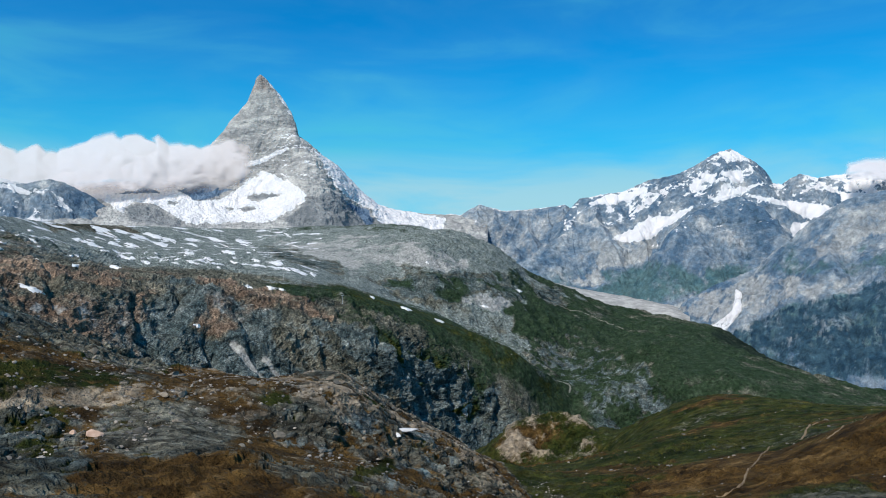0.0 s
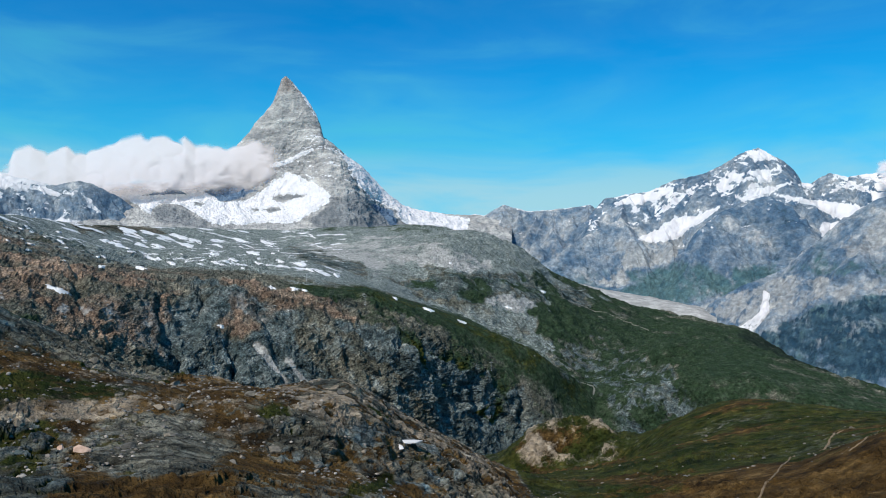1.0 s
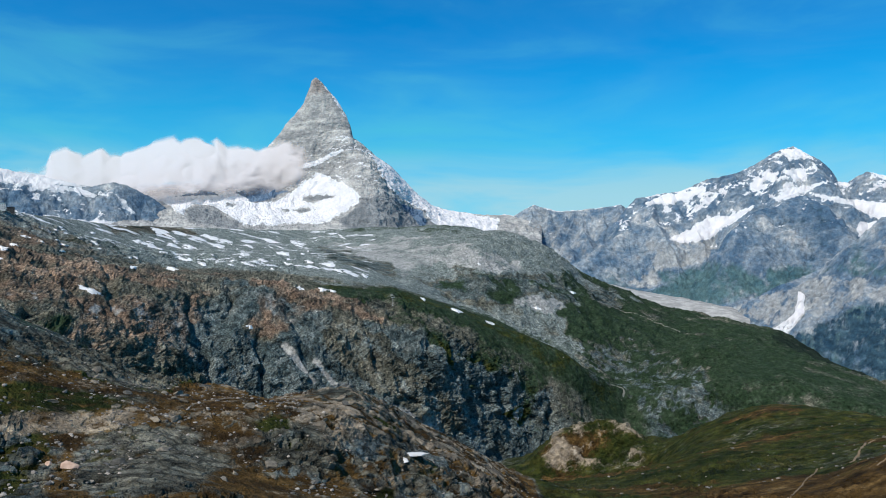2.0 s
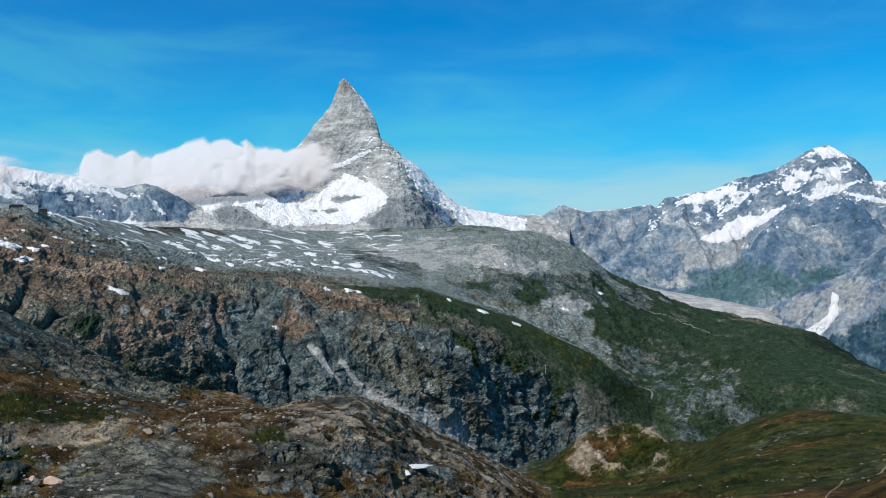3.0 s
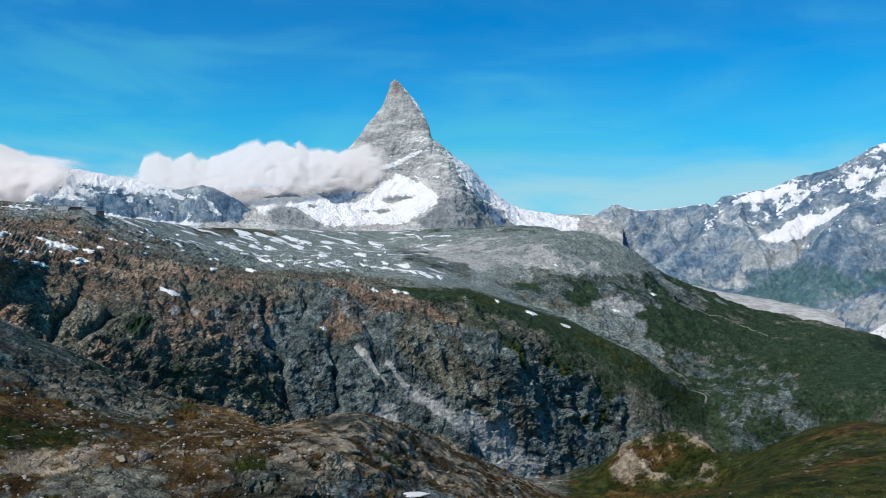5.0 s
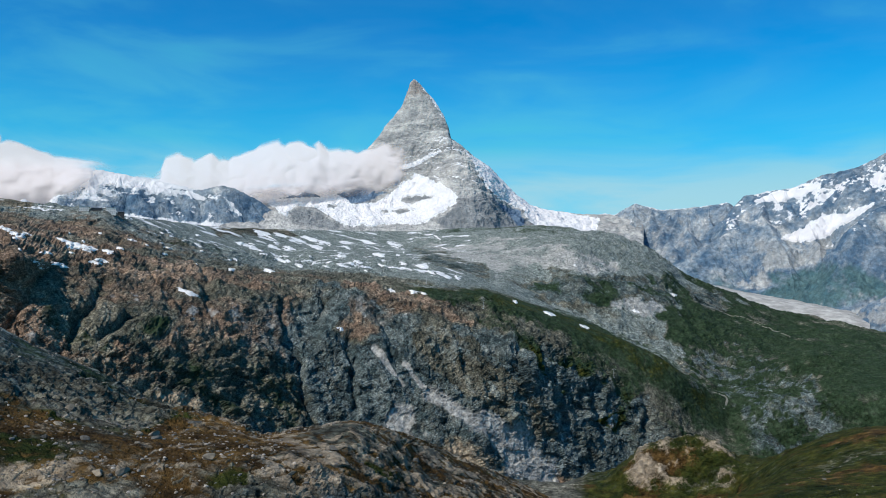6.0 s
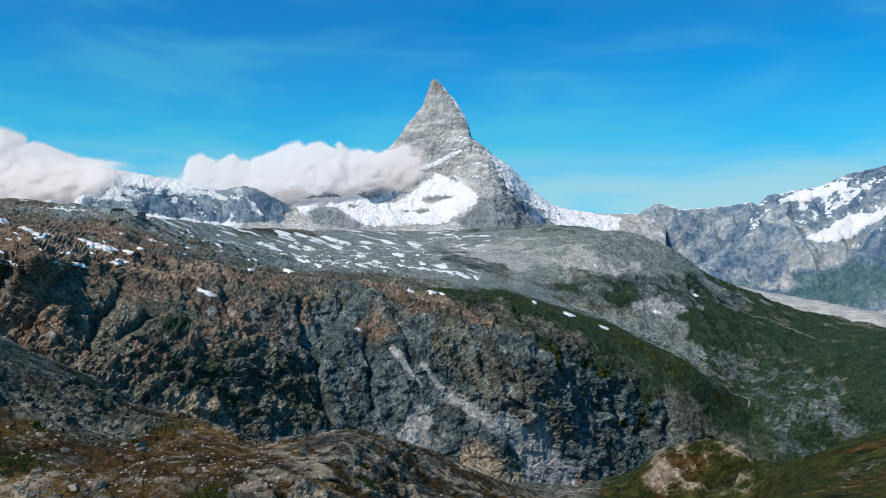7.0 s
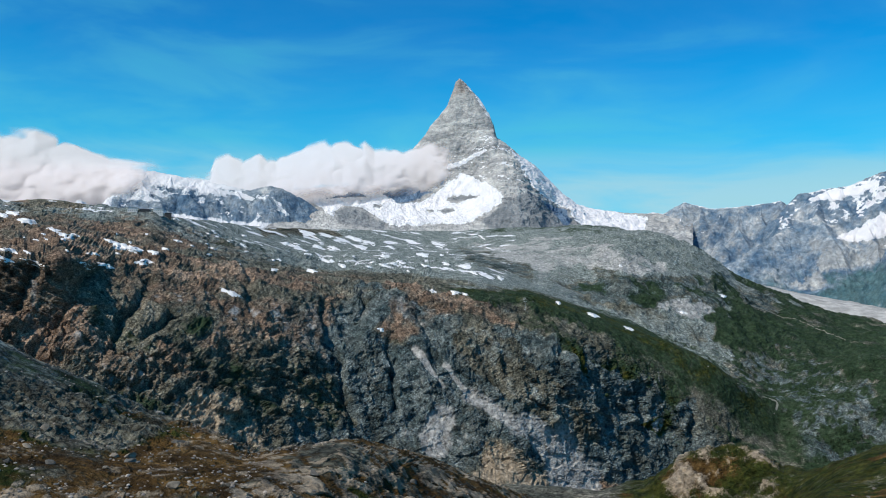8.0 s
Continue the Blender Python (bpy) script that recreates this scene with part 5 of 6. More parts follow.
def build_glacier():
    front = [(a, r - 60, z - 190) for a, r, z in GLACIER_NEAR]
    back = [(a, r + 220, z + 3) for a, r, z in GLACIER_FAR]
    A, R, Z, U = loft([front, GLACIER_NEAR, GLACIER_FAR, back], np.linspace(14, 25, 150), [12, 26, 14], 4)
    P = to_world(A, R, Z)
    P[..., 2] += 5 * fbm(P.reshape(-1, 3), 50, 5, 0.6).reshape(A.shape)
    ob = sheet("glacier", P, mat_debris, {})
    tagged(ob, "pale grey debris-covered glacier tongue in the valley", "glacier")


build_glacier()


# ---- clouds ----
def cloud_material():
    m = bpy.data.materials.new("cloud")
    m.use_nodes = True
    nt = m.node_tree
    nt.nodes.clear()
    out = nt.nodes.new("ShaderNodeOutputMaterial")
    dif = nt.nodes.new("ShaderNodeBsdfDiffuse")
    dif.inputs[0].default_value = (0.70, 0.675, 0.70, 1)
    # light scattered inside evens out the slopes of the billows
    geo = nt.nodes.new("ShaderNodeNewGeometry")
    even = nt.nodes.new("ShaderNodeMix")
    even.data_type = "VECTOR"
    even.inputs[0].default_value = 0.95
    even.inputs[5].default_value = (-0.45, -0.45, 0.77)
    unit = nt.nodes.new("ShaderNodeVectorMath")
    unit.operation = "NORMALIZE"
    nt.links.new(geo.outputs["Normal"], even.inputs[4])
    nt.links.new(even.outputs[1], unit.inputs[0])
    nt.links.new(unit.outputs[0], dif.inputs["Normal"])
    clear = nt.nodes.new("ShaderNodeBsdfTransparent")
    mix = nt.nodes.new("ShaderNodeMixShader")
    at = nt.nodes.new("ShaderNodeAttribute")
    at.attribute_name = "thickness"
    nz = noise_node(nt, 120, 7, 0.6, (1, 1, 1.4), 0.6)
    ma = nt.nodes.new("ShaderNodeMath")
    ma.operation = "MULTIPLY_ADD"
    ma.inputs[1].default_value = 0.25
    ma.inputs[2].default_value = -0.14
    ad = nt.nodes.new("ShaderNodeMath")
    ad.operation = "ADD"
    mr = nt.nodes.new("ShaderNodeMapRange")
    mr.interpolation_type = "SMOOTHSTEP"
    mr.inputs["From Min"].default_value = 0.03
    mr.inputs["From Max"].default_value = 1.0
    L = nt.links.new
    L(nz, ma.inputs[0])
    L(ma.outputs[0], ad.inputs[0])
    L(at.outputs["Fac"], ad.inputs[1])
    L(ad.outputs[0], mr.inputs[0])
    L(mr.outputs[0], mix.inputs[0])
    L(clear.outputs[0], mix.inputs[1])
    through_light = nt.nodes.new("ShaderNodeBsdfTranslucent")
    through_light.inputs[0].default_value = (0.84, 0.81, 0.83, 1)
    soft_body = nt.nodes.new("ShaderNodeMixShader")
    soft_body.inputs[0].default_value = 0.35
    L(dif.outputs[0], soft_body.inputs[1])
    L(through_light.outputs[0], soft_body.inputs[2])
    L(soft_body.outputs[0], mix.inputs[2])
    L(mix.outputs[0], out.inputs[0])
    return m


mat_cloud = cloud_material()


def cloud(label, top, bottom, a0, a1, cols, thick, fade_left, fade_right, seed):
    """A billowing bank between two lines of (bearing, distance, height); fades are bearings over which it thins out."""
    az = np.linspace(a0, a1, cols)
    top, bottom = np.array(sorted(top)), np.array(sorted(bottom))
    zt, zb = np.interp(az, top[:, 0], top[:, 2]), np.interp(az, bottom[:, 0], bottom[:, 2])
    rr = np.interp(az, top[:, 0], top[:, 1])
    s = np.linspace(0, 1, 90)[:, None]                      # 0 at the foot, 1 at the top
    A = np.tile(az, (90, 1))
    Z = zb + (zt - zb) * s
    thick = thick * np.interp(az, [-13, -7], [1.0, 0.4]) if a1 < 0 else thick
    lean = thick * (s - 1)                                  # the bank leans back, bulging in its middle
    R = rr + lean - 0.25 * thick * np.sin(np.pi * s)
    Z = EYE[2] + (Z - EYE[2]) * R / rr
    P = to_world(A, R, Z)
    flat = P.reshape(-1, 3) + seed
    broad = fbm(flat, 260, 3).reshape(A.shape)
    puff = np.abs(fbm(flat, 170, 3, 0.45).reshape(A.shape))
    wisp = fbm(flat * np.array([0.7, 0.7, 1.5]) + 90, 120, 5, 0.55).reshape(A.shape)
    front = np.array([EYE[0], EYE[1], 900]) - P
    front /= np.linalg.norm(front, axis=2, keepdims=True)
    P += front * ((18 * broad + 24 * puff) * np.sin(np.pi * s))[..., None]
    tall = np.maximum(zt - zb, 1.0)
    from_top = (1 - s) * tall - 80 * np.clip(0.5 - puff, 0, 1)                # rounded heads along the top
    from_foot = s * tall + 45 * wisp
    dens = step(from_top, -14, 52) * step(from_foot, 10, 150)
    dens = dens * step(A + 1.6 * wisp, *fade_left) * (1 - step(A + 1.2 * wisp, *fade_right)) * 1.2
    ob = sheet("cloud", P, mat_cloud, {"thickness": dens}, False, True)
    # no skin where the bank has thinned out to nothing
    bm = bmesh.new()
    bm.from_mesh(ob.data)
    key = bm.verts.layers.float["thickness"]
    bmesh.ops.delete(bm, geom=[f for f in bm.faces if max(v[key] for v in f.verts) < 0.03], context="FACES")
    bm.to_mesh(ob.data)
    bm.free()
    return tagged(ob, label, "cloud", "clouds round the peaks")


CLOUD_TOP = [(-28, 4640, 588), (-24.3, 4640, 613), (-22.7, 4620, 628), (-22.4, 4620, 700), (-21.4, 4610, 740), (-20.4, 4600, 728), (-19.4, 4590, 756), (-18.2, 4580, 716), (-17.2, 4570, 756), (-15.3, 4550, 804),
             (-14.2, 4540, 828), (-13, 4530, 808), (-12, 4520, 811), (-11.3, 4510, 763), (-9.1, 4510, 788), (-7.5, 4500, 818), (-5.9, 4480, 828), (-4.4, 4450, 788)]
CLOUD_FOOT = [(-28, 4600, 420), (-24.3, 4550, 410), (-20.8, 4560, 330), (-17.2, 4500, 400), (-14.5, 4450, 450), (-13.4, 4400, 455), (-10.6, 4330, 455), (-7.5, 4250, 455), (-5.9, 4220, 505), (-4.4, 4200, 620)]
cloud("white cumulus bank hanging on the pyramid peak", CLOUD_TOP, CLOUD_FOOT, -28, -4.4, 260, 210, (-28, -23), (-7.6, -4.6), 0)
WEST_TOP = [(-46, 4550, 860), (-38, 4550, 810), (-35.5, 4550, 775), (-33.6, 4550, 790), (-32, 4550, 750), (-29.2, 4560, 690), (-27, 4570, 700), (-25.5, 4570, 650), (-23, 4550, 600)]
WEST_FOOT = [(-46, 4200, 140), (-38, 4200, 160), (-35.5, 4200, 190), (-32, 4220, 250), (-29.2, 4280, 350), (-27, 4330, 440), (-23, 4340, 480)]
cloud("soft white cloud lying on the snowy rock wall", WEST_TOP, WEST_FOOT, -46, -23, 220, 300, (-47, -46.5), (-30.5, -24), 913)
EAST_TOP = [(33.8, 4550, 545), (35, 4550, 613), (36, 4550, 631), (37.1, 4550, 630), (39.3, 4550, 605), (42, 4550, 565)]
EAST_FOOT = [(33.8, 4550, 505), (35, 4550, 470), (37.1, 4550, 445), (42, 4550, 430)]
cloud("small pale cloud against the snowy ridge", EAST_TOP, EAST_FOOT, 33.8, 42, 100, 140, (33.8, 35.6), (40, 42), 77)


# ---- snow patches on the plateau ----
mat_snow = plain_material("old_snow", [(0.3, (0.62, 0.62, 0.64)), (0.6, (0.78, 0.77, 0.77))], 12, 0.15, 0.6)


def snow_patch(az, el, w, h, lean, rnd):
    rings, segs = 5, 22
    mid = ground_point(az, el)
    d0 = math.hypot(mid.x - EYE[0], mid.y - EYE[1])
    ph = rnd.random() * 50
    bm = bmesh.new()
    rows = []
    for i in range(rings + 1):
        q = i / rings
        row = []
        for k in range(segs if i else 1):
            t = 2 * math.pi * k / segs
            rad = q * (0.85 + 0.75 * noise.noise((math.cos(t) * 1.6 + ph, math.sin(t) * 1.6, ph)) + 0.4 * noise.noise((math.cos(t) * 4 + ph, math.sin(t) * 4, 3)))
            a, b = math.cos(t) * rad, math.sin(t) * rad
            p = ground_point(az + w * a, el + h * b - lean * w * a)
            v = p - mid
            far = max(d0 * 0.045, 10.0)
            d = math.hypot(v.x, v.y)
            if d > far:
                x, y = mid.x + v.x * far / d, mid.y + v.y * far / d
                p = Vector((x, y, ground_height(x, y)))
            row.append(bm.verts.new((p.x, p.y, p.z + (1.0 * (1 - q) + 0.6 if i < rings else -0.4))))
        rows.append(row)
    for k in range(segs):
        bm.faces.new((rows[0][0], rows[1][k], rows[1][(k + 1) % segs]))
    for i in range(1, rings):
        for k in range(segs):
            bm.faces.new((rows[i][k], rows[i + 1][k], rows[i + 1][(k + 1) % segs], rows[i][(k + 1) % segs]))
    bmesh.ops.recalc_face_normals(bm, faces=bm.faces)
    for f in bm.faces:
        f.smooth = True
    ob = part("snow_patch", bm, mat_snow)
    return tagged(ob, "patch of old white snow lying on grey scree", "snow patch", "snow patches on the plateau")


PATCHES_WEST = [(-27.5, 2.45, 0.69), (-26.8, 2.3, 0.6), (-25.6, 2.1, 0.41), (-25.9, 1.5, 0.45), (-28.5, 1.2, 0.61), (-17.6, 0.94, 0.33), (-20.4, -0.6, 0.8), (-20, 2.6, 0.33),
                (-17.1, 2.7, 0.41), (-34, 4.4, 0.61), (-34.3, 1.66, 0.8), (-32.4, 1.34, 0.81), (-29.4, 1.1, 0.69), (-30.8, 3.1, 0.57), (-27.7, 2.35, 0.61), (-26.2, 1.35, 0.45),
                (-28.4, 2.8, 0.41), (-31.5, 3.44, 0.37), (-24.8, 2.3, 0.28), (-33.7, 2.1, 0.5), (-34.5, 4.2, 0.4), (-33, 3.9, 0.7), (-35.6, 3.2, 0.5)]
PATCHES_MIDDLE = [(-15.1, 0.87, 0.49), (-14.5, 1.62, 0.45), (-13.1, 1.24, 0.41), (-10.1, 1.25, 0.57), (-7.5, 2, 0.49), (-6.5, 2.76, 0.61), (-10.2, 1.9, 0.37), (-12, 2.55, 0.61),
                  (-15, 2.5, 0.53), (-16.5, 2.5, 0.61), (-9.9, 2.53, 0.45), (-8.3, 2.9, 0.53), (-4.4, 1.2, 0.65), (-2.9, 0.6, 0.61), (-1.9, 0.42, 0.33), (-6.5, -0.5, 0.33),
                  (-4.9, -0.6, 0.45), (-4.2, -0.7, 0.28), (-15.7, 3.4, 0.8), (-12.5, 3.1, 0.65), (-14.5, 3.35, 0.61), (-11.4, 2.84, 0.49), (-13.8, 2.42, 0.49), (-10.1, -3.2, 0.24)]
PATCHES_EAST = [(6.4, 1.27, 0.18), (2.3, -1.28, 0.24), (4.7, -2.1, 0.41), (7.1, -3, 0.41), (13.2, -0.8, 0.24), (10.5, -1.9, 0.28), (-9, 1.5, 0.41), (-3.8, 0.8, 0.41), (-5.8, 1.4, 0.33)]


def build_snow():
    rnd = random.Random(5)
    for az, el, w in PATCHES_WEST + PATCHES_MIDDLE + PATCHES_EAST:
        snow_patch(az, el, w, 0.05 + 0.13 * w + 0.05 * rnd.random(), 0.16 + 0.2 * rnd.random(), rnd)
    for _ in range(60):
        az = rnd.uniform(-36, -2)
        lo = 0.7 + 1.2 * (az < -20)
        snow_patch(az, rnd.uniform(lo, 3.4), rnd.uniform(0.06, 0.35), rnd.uniform(0.03, 0.08), rnd.uniform(0.1, 0.4), rnd)


build_snow()

# ---- trails ----
mat_trail = plain_material("trodden_gravel", [(0.3, (0.13, 0.085, 0.047)), (0.6, (0.25, 0.18, 0.108))], 3, 0.1)


mat_gravel = plain_material("pale_gravel", [(0.3, (0.13, 0.125, 0.105)), (0.6, (0.25, 0.24, 0.20))], 3, 0.1)


def trail(name, label, points, width, lift, mat=mat_trail):
    """A trodden strip over the ground through (bearing, height angle)."""
    pts = [ground_point(*p) for p in points]
    fine = []
    for i in range(len(pts) - 1):
        for k in range(30):
            p = pts[i].lerp(pts[i + 1], k / 30)
            fine.append(Vector((p.x, p.y, 0)))
    fine.append(Vector((pts[-1].x, pts[-1].y, 0)))
    for _ in range(40):
        fine = [fine[0]] + [(fine[i - 1] + fine[i] * 2 + fine[i + 1]) / 4 for i in range(1, len(fine) - 1)] + [fine[-1]]
    bm = bmesh.new()
    last = None
    for i, p in enumerate(fine):
        t = (fine[min(i + 1, len(fine) - 1)] - fine[max(i - 1, 0)]).normalized()
        side = Vector((-t.y, t.x, 0)) * width * (0.5 + 0.18 * noise.noise((p.x * 0.15, p.y * 0.15, 1)))
        row = []
        for q in (-1, -0.4, 0.4, 1):
            v = p + side * q
            row.append(bm.verts.new((v.x, v.y, ground_height(v.x, v.y) + (lift if abs(q) < 1 else lift * 0.2))))
        if last:
            for k in range(3):
                bm.faces.new((last[k], last[k + 1], row[k + 1], row[k]))
        last = row
    bmesh.ops.recalc_face_normals(bm, faces=bm.faces)
    tagged(part(name, bm, mat), label, "path", "", "structure")


trail("path_1", "narrow trodden footpath across the grassy hill", [(22.5, -18.15), (23.9, -17.57), (25, -16.48), (25.4, -15.79), (26.6, -14.39), (27.4, -13.52), (28.2, -12.81)], 0.45, 0.2)
trail("path_2", "narrow trodden footpath near the hill crest", [(29.7, -12.47), (30.5, -11.72), (31.2, -10.73), (31.6, -10.56)], 0.8, 0.2)
trail("path_3", "faint footpath along the brown slope", [(31.1, -12.77), (32.3, -11.78), (33.6, -10.71), (34.6, -9.97)], 0.5, 0.2)
trail("road_1", "pale gravel track winding down the grassy slope", [(12.1, -5.4), (13.9, -6.3), (15.3, -7.05), (16.4, -7.4), (16.6, -7.7), (16.2, -8.4), (16.1, -9.2)], 3.2, 0.8, mat_gravel)
trail("road_2", "gravel track traversing the far green ridge", [(14.1, -0.9), (14.9, -1.4), (16.4, -2), (17.9, -2.4), (19, -2.9), (20.4, -3.5)], 3.5, 1.2, mat_gravel)

# ---- loose rock ----
def boulder_material():
    m, nt, bs = nodes_of("lichened_rock")
    info = nt.nodes.new("ShaderNodeObjectInfo")
    tone = ramp_node(nt, info.outputs["Random"], [(0.0, (0.07, 0.072, 0.07)), (0.35, (0.17, 0.165, 0.155)), (0.7, (0.20, 0.175, 0.14)), (1.0, (0.32, 0.28, 0.235))])
    speck = ramp_node(nt, noise_node(nt, 0.5, 8, 0.7), [(0.3, (0.35, 0.35, 0.35)), (0.65, (1.15, 1.12, 1.05))])
    mul = nt.nodes.new("ShaderNodeMix")
    mul.data_type, mul.blend_type = "RGBA", "MULTIPLY"
    mul.inputs[0].default_value = 1
    nt.links.new(tone, mul.inputs[6])
    nt.links.new(speck, mul.inputs[7])
    nt.links.new(mul.outputs[2], bs.inputs["Base Color"])
    bs.inputs["Roughness"].default_value = 0.9
    bs.inputs["Specular IOR Level"].default_value = 0.15
    bump(nt, bs, noise_node(nt, 0.4, 6, 0.7), 0.08)
    return m


mat_boulder = boulder_material()
mat_tan = plain_material("tan_gneiss", [(0.3, (0.34, 0.22, 0.16)), (0.65, (0.60, 0.43, 0.34))], 0.6, 0.05)
mat_white = plain_material("white_quartz", [(0.3, (0.50, 0.48, 0.47)), (0.65, (0.80, 0.78, 0.77))], 0.8, 0.05)


def rock_mesh(seed, sub=2):
    """An angular block about 1 m across, cut by random planes."""
    rnd = random.Random(seed)
    bm = bmesh.new()
    bmesh.ops.create_icosphere(bm, subdivisions=sub, radius=0.62)
    cuts = []
    for _ in range(11):
        v = Vector((rnd.gauss(0, 1), rnd.gauss(0, 1), rnd.gauss(0, 0.8))).normalized()
        cuts.append((v, rnd.uniform(0.20, 0.40)))
    for v in bm.verts:
        for n, d in cuts:
            over = v.co.dot(n) - d
            if over > 0:
                v.co -= n * over
        v.co *= 1 + 0.10 * noise.noise(v.co * 3 + Vector((seed * 7.7, 0, 0)))
    me = bpy.data.meshes.new("boulder")
    bm.to_mesh(me)
    bm.free()
    return me


ROCKS = [rock_mesh(i) for i in range(9)]
for _me in ROCKS:
    _me.materials.append(mat_boulder)


def put_rock(me, x, y, w, d, h, turn, name="boulder", tilt=0.0):
    ob = new(name, me)
    z = ground_height(x, y) - 0.1 * h if name == "white_slab" else min(ground_height(x, y), ground_height(x + 0.3 * w, y), ground_height(x - 0.3 * w, y))
    ob.location, ob.rotation_euler, ob.scale = (x, y, z + (0.45 if name == "white_slab" else 0.2) * h), (tilt, tilt * 0.5, turn), (w, d, h)
    return ob


def build_boulders():
    rnd = random.Random(11)
    # the large single ones: bearing, distance, width, depth, height
    for az, r, w, d, h in [(-23.5, 141, 3.4, 2.4, 1.5), (-24.2, 138, 2.2, 1.6, 0.9), (-18.3, 138, 2.0, 1.6, 1.3), (-20.8, 114, 2.6, 2.0, 1.0), (-14.1, 118, 2.3, 1.8, 1.2),
                           (-10.3, 101, 2.4, 1.8, 0.7), (-9.4, 103, 2.2, 1.5, 0.6), (-31, 120, 2.8, 2.0, 1.3), (-16.5, 147, 1.8, 1.4, 1.2), (-27.5, 150, 2.4, 1.8, 1.0), (-12.4, 148, 2.0, 1.4, 1.0)]:
        a = math.radians(az)
        tagged(put_rock(ROCKS[rnd.randrange(9)], EYE[0] + r * math.sin(a), EYE[1] + r * math.cos(a), w, d, h, rnd.uniform(0, 6)),
               "large weathered grey boulder resting on alpine turf", "boulder", "boulders on the meadow")
    for az, r, w, d, h, me_mat, name, label in [(-26.7, 97, 2.7, 1.7, 1.5, mat_tan, "tan_boulder", "angular pinkish tan boulder on dark turf"),
                                                 (-28, 99, 1.6, 1.2, 0.9, mat_tan, "tan_boulder", "small pinkish tan stone beside a boulder"),
                                                 (-34.2, 100, 3.0, 2.0, 2.2, mat_tan, "tan_boulder", "rusty orange boulder on the dark slope"),
                                                 (-2.1, 128, 6.2, 4.2, 0.95, mat_white, "white_slab", "bright white rock slab among dark boulders"),
                                                 (-2.6, 124, 2.4, 1.6, 1.0, mat_white, "white_slab", "broken white stone below a white slab")]:
        a = math.radians(az)
        me = rock_mesh(100 + int(r + w * 10))
        me.materials.append(me_mat)
        tagged(put_rock(me, EYE[0] + r * math.sin(a), EYE[1] + r * math.cos(a), w, d, h, 0.25 if name == "white_slab" else rnd.uniform(0, 6), name, 0.12 if name == "white_slab" else 0.0), label, "boulder", "boulders on the meadow")
    n = 0
    while n < 230:
        az, r = rnd.uniform(-44, 10), rnd.uniform(88, 185)
        a = math.radians(az)
        w = 0.45 + 1.5 * rnd.random() ** 3
        tagged(put_rock(ROCKS[rnd.randrange(9)], EYE[0] + r * math.sin(a), EYE[1] + r * math.cos(a), w * rnd.uniform(1, 1.6), w, w * rnd.uniform(0.45, 0.8), rnd.uniform(0, 6), "boulder", rnd.uniform(-0.3, 0.3)),
               "grey lichened stone lying in the turf", "boulder", "boulders on the meadow")
        n += 1
    for _ in range(36):
        az, r = rnd.uniform(9, 38), rnd.uniform(200, 500)
        a = math.radians(az)
        w = 0.8 + 1.6 * rnd.random() ** 2
        tagged(put_rock(ROCKS[rnd.randrange(9)], EYE[0] + r * math.sin(a), EYE[1] + r * math.cos(a), w * 1.3, w, w * 0.6, rnd.uniform(0, 6)),
               "pale stone lying on the grassy hill", "boulder", "boulders on the grassy hill")


def build_rubble():
    """Small loose stones, too many to count."""
    rnd = np.random.default_rng(3)
    count = 9000
    ico = bmesh.new()
    bmesh.ops.create_icosphere(ico, subdivisions=1, radius=0.6)
    base = np.array([v.co[:] for v in ico.verts])
    tris = np.array([[v.index for v in f.verts] for f in ico.faces])
    ico.free()
    az = np.radians(rnd.uniform(-44, 12, count))
    r = rnd.uniform(86, 190, count)
    far = rnd.random(count) < 0.06
    az[far], r[far] = np.radians(rnd.uniform(8, 40, far.sum())), rnd.uniform(125, 480, far.sum())
    x, y = EYE[0] + r * np.sin(az), EYE[1] + r * np.cos(az)
    keep = fbm(np.stack([x, y, 0 * x], -1), 13, 3) > -0.1
    x, y, r = x[keep], y[keep], r[keep]
    z = np.array([ground_height(a, b) for a, b in zip(x, y)])
    s = (0.10 + 0.42 * rnd.random(len(x)) ** 3) * (1 + (r > 200) * 0.8)
    sc = np.stack([s * rnd.uniform(1, 1.7, len(x)), s, s * rnd.uniform(0.5, 0.9, len(x))], -1)
    t = rnd.uniform(0, 6.28, len(x))
    V = base[None] * sc[:, None] * rnd.uniform(0.75, 1.2, (len(x), len(base), 1))
    c, sn = np.cos(t)[:, None], np.sin(t)[:, None]
    V = np.stack([V[..., 0] * c - V[..., 1] * sn + x[:, None], V[..., 0] * sn + V[..., 1] * c + y[:, None], V[..., 2] + z[:, None] + 0.1 * s[:, None]], -1)
    F = (tris[None] + (np.arange(len(x)) * len(base))[:, None, None]).reshape(-1, 3)
    me = bpy.data.meshes.new("rubble")
    me.from_pydata(V.reshape(-1, 3).tolist(), [], F.tolist())
    m, nt, bs = nodes_of("loose_stone")
    geo = nt.nodes.new("ShaderNodeNewGeometry")
    nt.links.new(ramp_node(nt, geo.outputs["Random Per Island"], [(0.0, (0.06, 0.06, 0.058)), (0.4, (0.16, 0.15, 0.14)), (0.75, (0.22, 0.185, 0.15)), (1.0, (0.40, 0.36, 0.32))]), bs.inputs["Base Color"])
    bs.inputs["Roughness"].default_value = 0.9
    me.materials.append(m)
    tagged(new("rubble", me), "loose grey and tan stones strewn over turf", "rubble", "", "stuff")


build_boulders()
build_rubble()

# ---- the mountain station and lift masts ----
mat_wall = plain_material("station_wall", [(0.3, (0.52, 0.51, 0.50)), (0.7, (0.70, 0.69, 0.67))], 4, 0, 0.7)
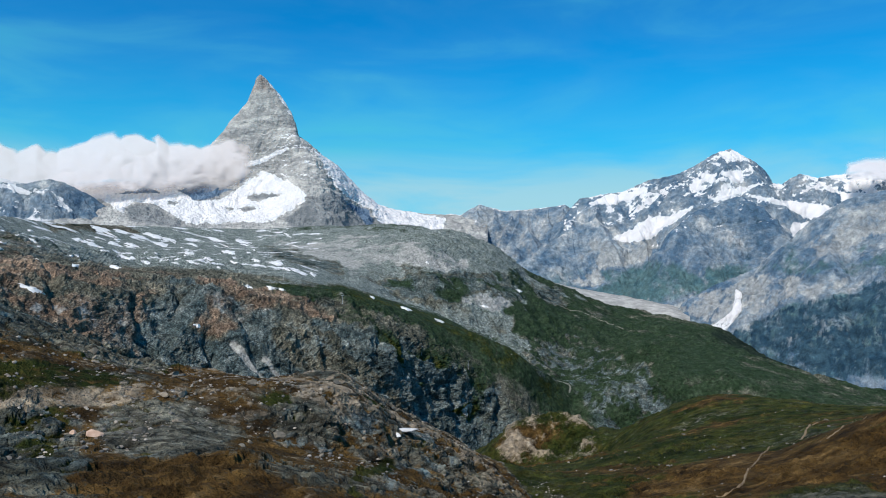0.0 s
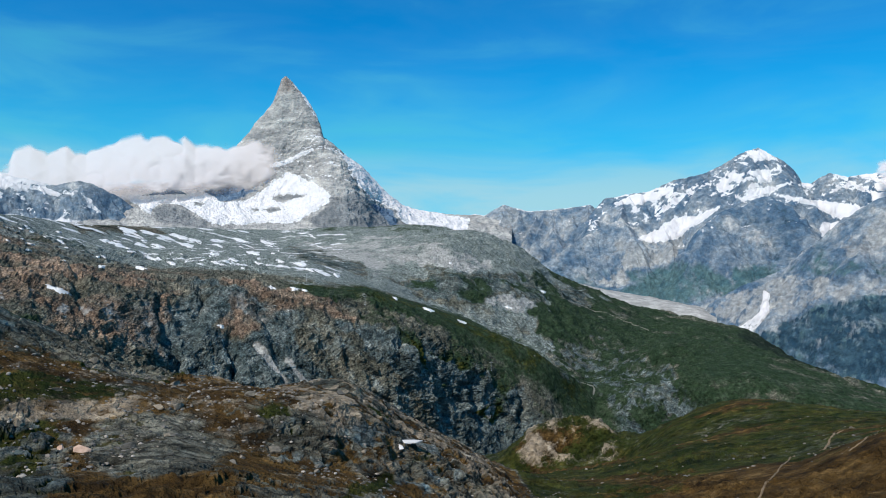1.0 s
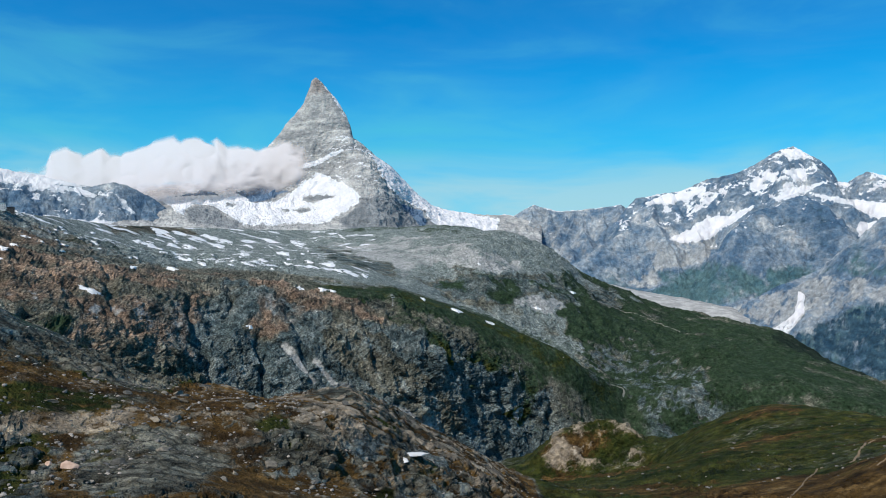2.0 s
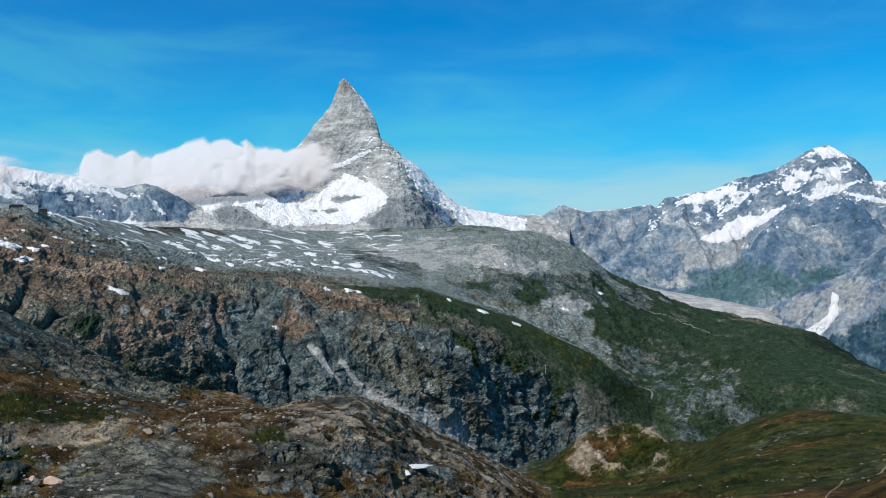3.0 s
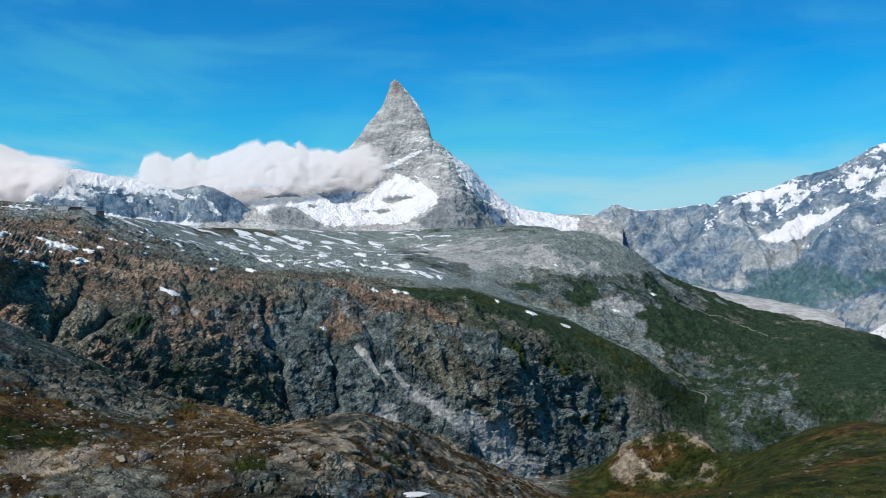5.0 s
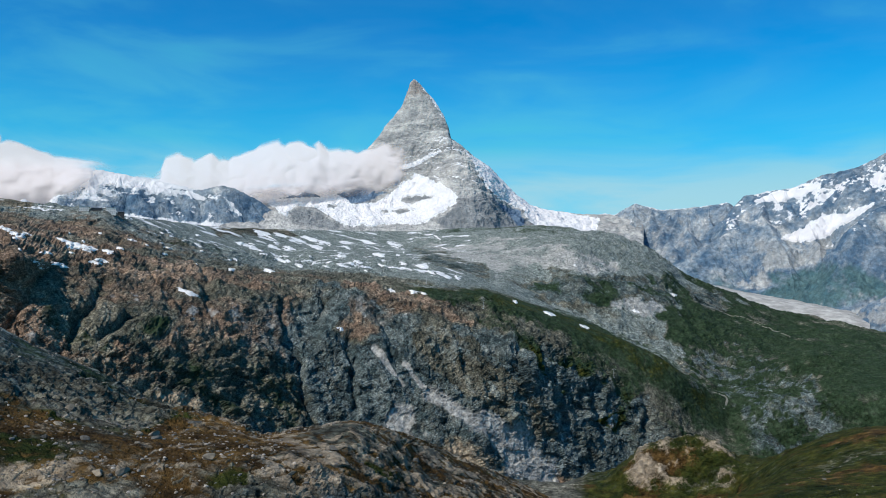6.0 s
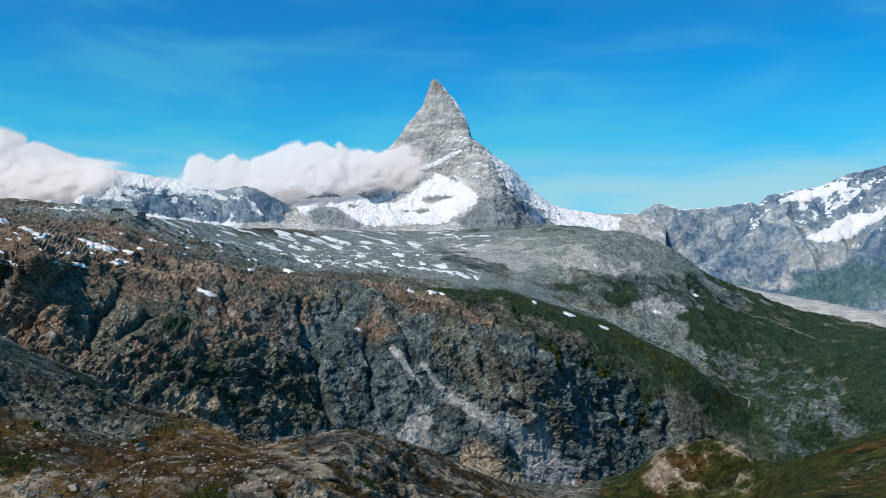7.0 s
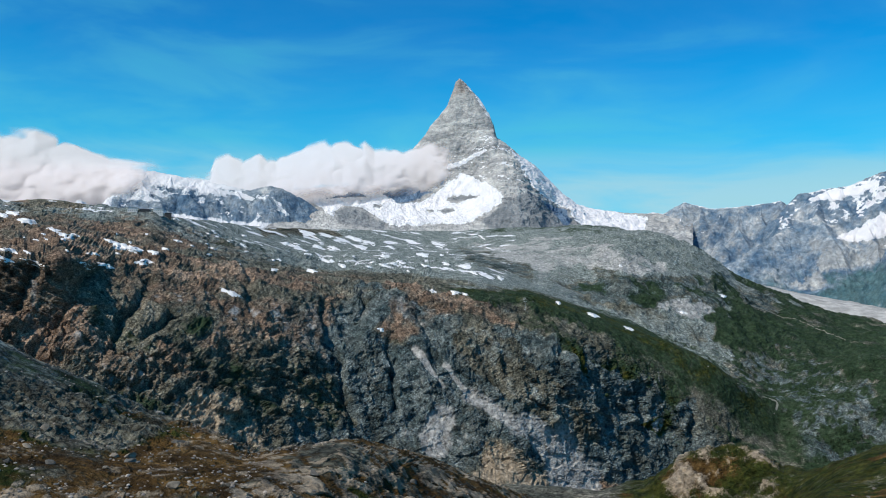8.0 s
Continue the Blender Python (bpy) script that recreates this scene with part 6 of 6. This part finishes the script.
mat_dark = plain_material("dark_cladding", [(0.3, (0.035, 0.035, 0.04)), (0.7, (0.075, 0.072, 0.07))], 3, 0, 0.6)
mat_roof = plain_material("metal_roof", [(0.3, (0.11, 0.115, 0.13)), (0.7, (0.17, 0.175, 0.19))], 5, 0, 0.45)
mat_pane = plain_material("window_glass", [(0.3, (0.02, 0.025, 0.03)), (0.7, (0.04, 0.05, 0.06))], 2, 0, 0.1)
mat_steel = plain_material("galvanised_steel", [(0.3, (0.24, 0.25, 0.26)), (0.7, (0.36, 0.37, 0.38))], 2, 0, 0.5)


def box(bm, x0, x1, y0, y1, z0, z1):
    v = [bm.verts.new(p) for p in ((x0, y0, z0), (x1, y0, z0), (x1, y1, z0), (x0, y1, z0), (x0, y0, z1), (x1, y0, z1), (x1, y1, z1), (x0, y1, z1))]
    for f in ((0, 3, 2, 1), (4, 5, 6, 7), (0, 1, 5, 4), (1, 2, 6, 5), (2, 3, 7, 6), (3, 0, 4, 7)):
        bm.faces.new([v[i] for i in f])


def station_block(az, el, w, d, h, wall, label, floors, pitch):
    p = ground_point(az, el)
    root = tagged(new("station_building"), label, "building", "mountain station buildings")
    root.location, root.rotation_euler = (p.x, p.y, p.z - 2.0), (0, 0, -math.radians(az))
    bm = bmesh.new()
    box(bm, -w / 2, w / 2, 0, d, 0, h + 2)
    part("wall", bm, wall, root)
    bm = bmesh.new()
    e = 0.7
    a = [bm.verts.new(q) for q in ((-w / 2 - e, -e, h + 2), (w / 2 + e, -e, h + 2), (w / 2 + e, d + e, h + 2), (-w / 2 - e, d + e, h + 2), (-w / 2 - e, d / 2, h + 2 + pitch), (w / 2 + e, d / 2, h + 2 + pitch))]
    for f in ((0, 1, 5, 4), (2, 3, 4, 5), (1, 2, 5), (3, 0, 4), (3, 2, 1, 0)):
        bm.faces.new([a[i] for i in f])
    part("roof", bm, mat_roof, root)
    n = max(2, int(w / 3.4))
    for i in range(floors):
        for k in range(n):
            x = -w / 2 + (k + 0.5) * w / n
            bm = bmesh.new()
            box(bm, x - 0.5, x + 0.5, -0.12, 0.05, 3.4 + i * 3.1, 4.6 + i * 3.1)
            part("window", bm, mat_pane, root)
    return root


station_block(-27.1, 4.72, 17, 14, 8, mat_wall, "white plastered mountain station house on the ridge", 2, 1.5)
station_block(-26.4, 4.72, 18, 14, 5.5, mat_dark, "low dark-clad station hall on the ridge", 1, 2.0)
station_block(-25.55, 4.55, 17, 16, 12, mat_wall, "tall pale station block at the ridge end", 3, 1.0)
station_block(-25.05, 4.4, 12, 14, 9, mat_dark, "dark-clad annex beside the station block", 2, 1.2)


def lift_mast(az, el, h):
    p = ground_point(az, el)
    root = tagged(new("lift_mast"), "slim galvanised ski lift mast on the slope", "lift mast", "lift masts")
    root.location, root.rotation_euler = (p.x, p.y, p.z - 1.0), (0, 0, -math.radians(az) + 0.5)
    for name, r0, r1, z0, z1 in (("mast", 0.42, 0.28, 0, h + 1), ("footing", 1.3, 1.1, 0, 1.6)):
        bm = bmesh.new()
        bmesh.ops.create_cone(bm, cap_ends=True, segments=10, radius1=r0, radius2=r1, depth=z1 - z0, matrix=Matrix.Translation((0, 0, (z0 + z1) / 2)))
        part(name, bm, mat_steel, root)
    bm = bmesh.new()
    box(bm, -2.4, 2.4, -0.2, 0.2, h + 0.7, h + 1.1)
    part("crossarm", bm, mat_steel, root)
    for x in (-2.2, 2.2):
        bm = bmesh.new()
        box(bm, x - 0.25, x + 0.25, -1.8, 1.8, h + 0.1, h + 0.55)
        part("sheave_beam", bm, mat_steel, root)


for _az, _el in ((5.7, -5.45), (8.8, -6.45), (0.0, -1.75), (-4.0, 0.0)):
    lift_mast(_az, _el, 14)
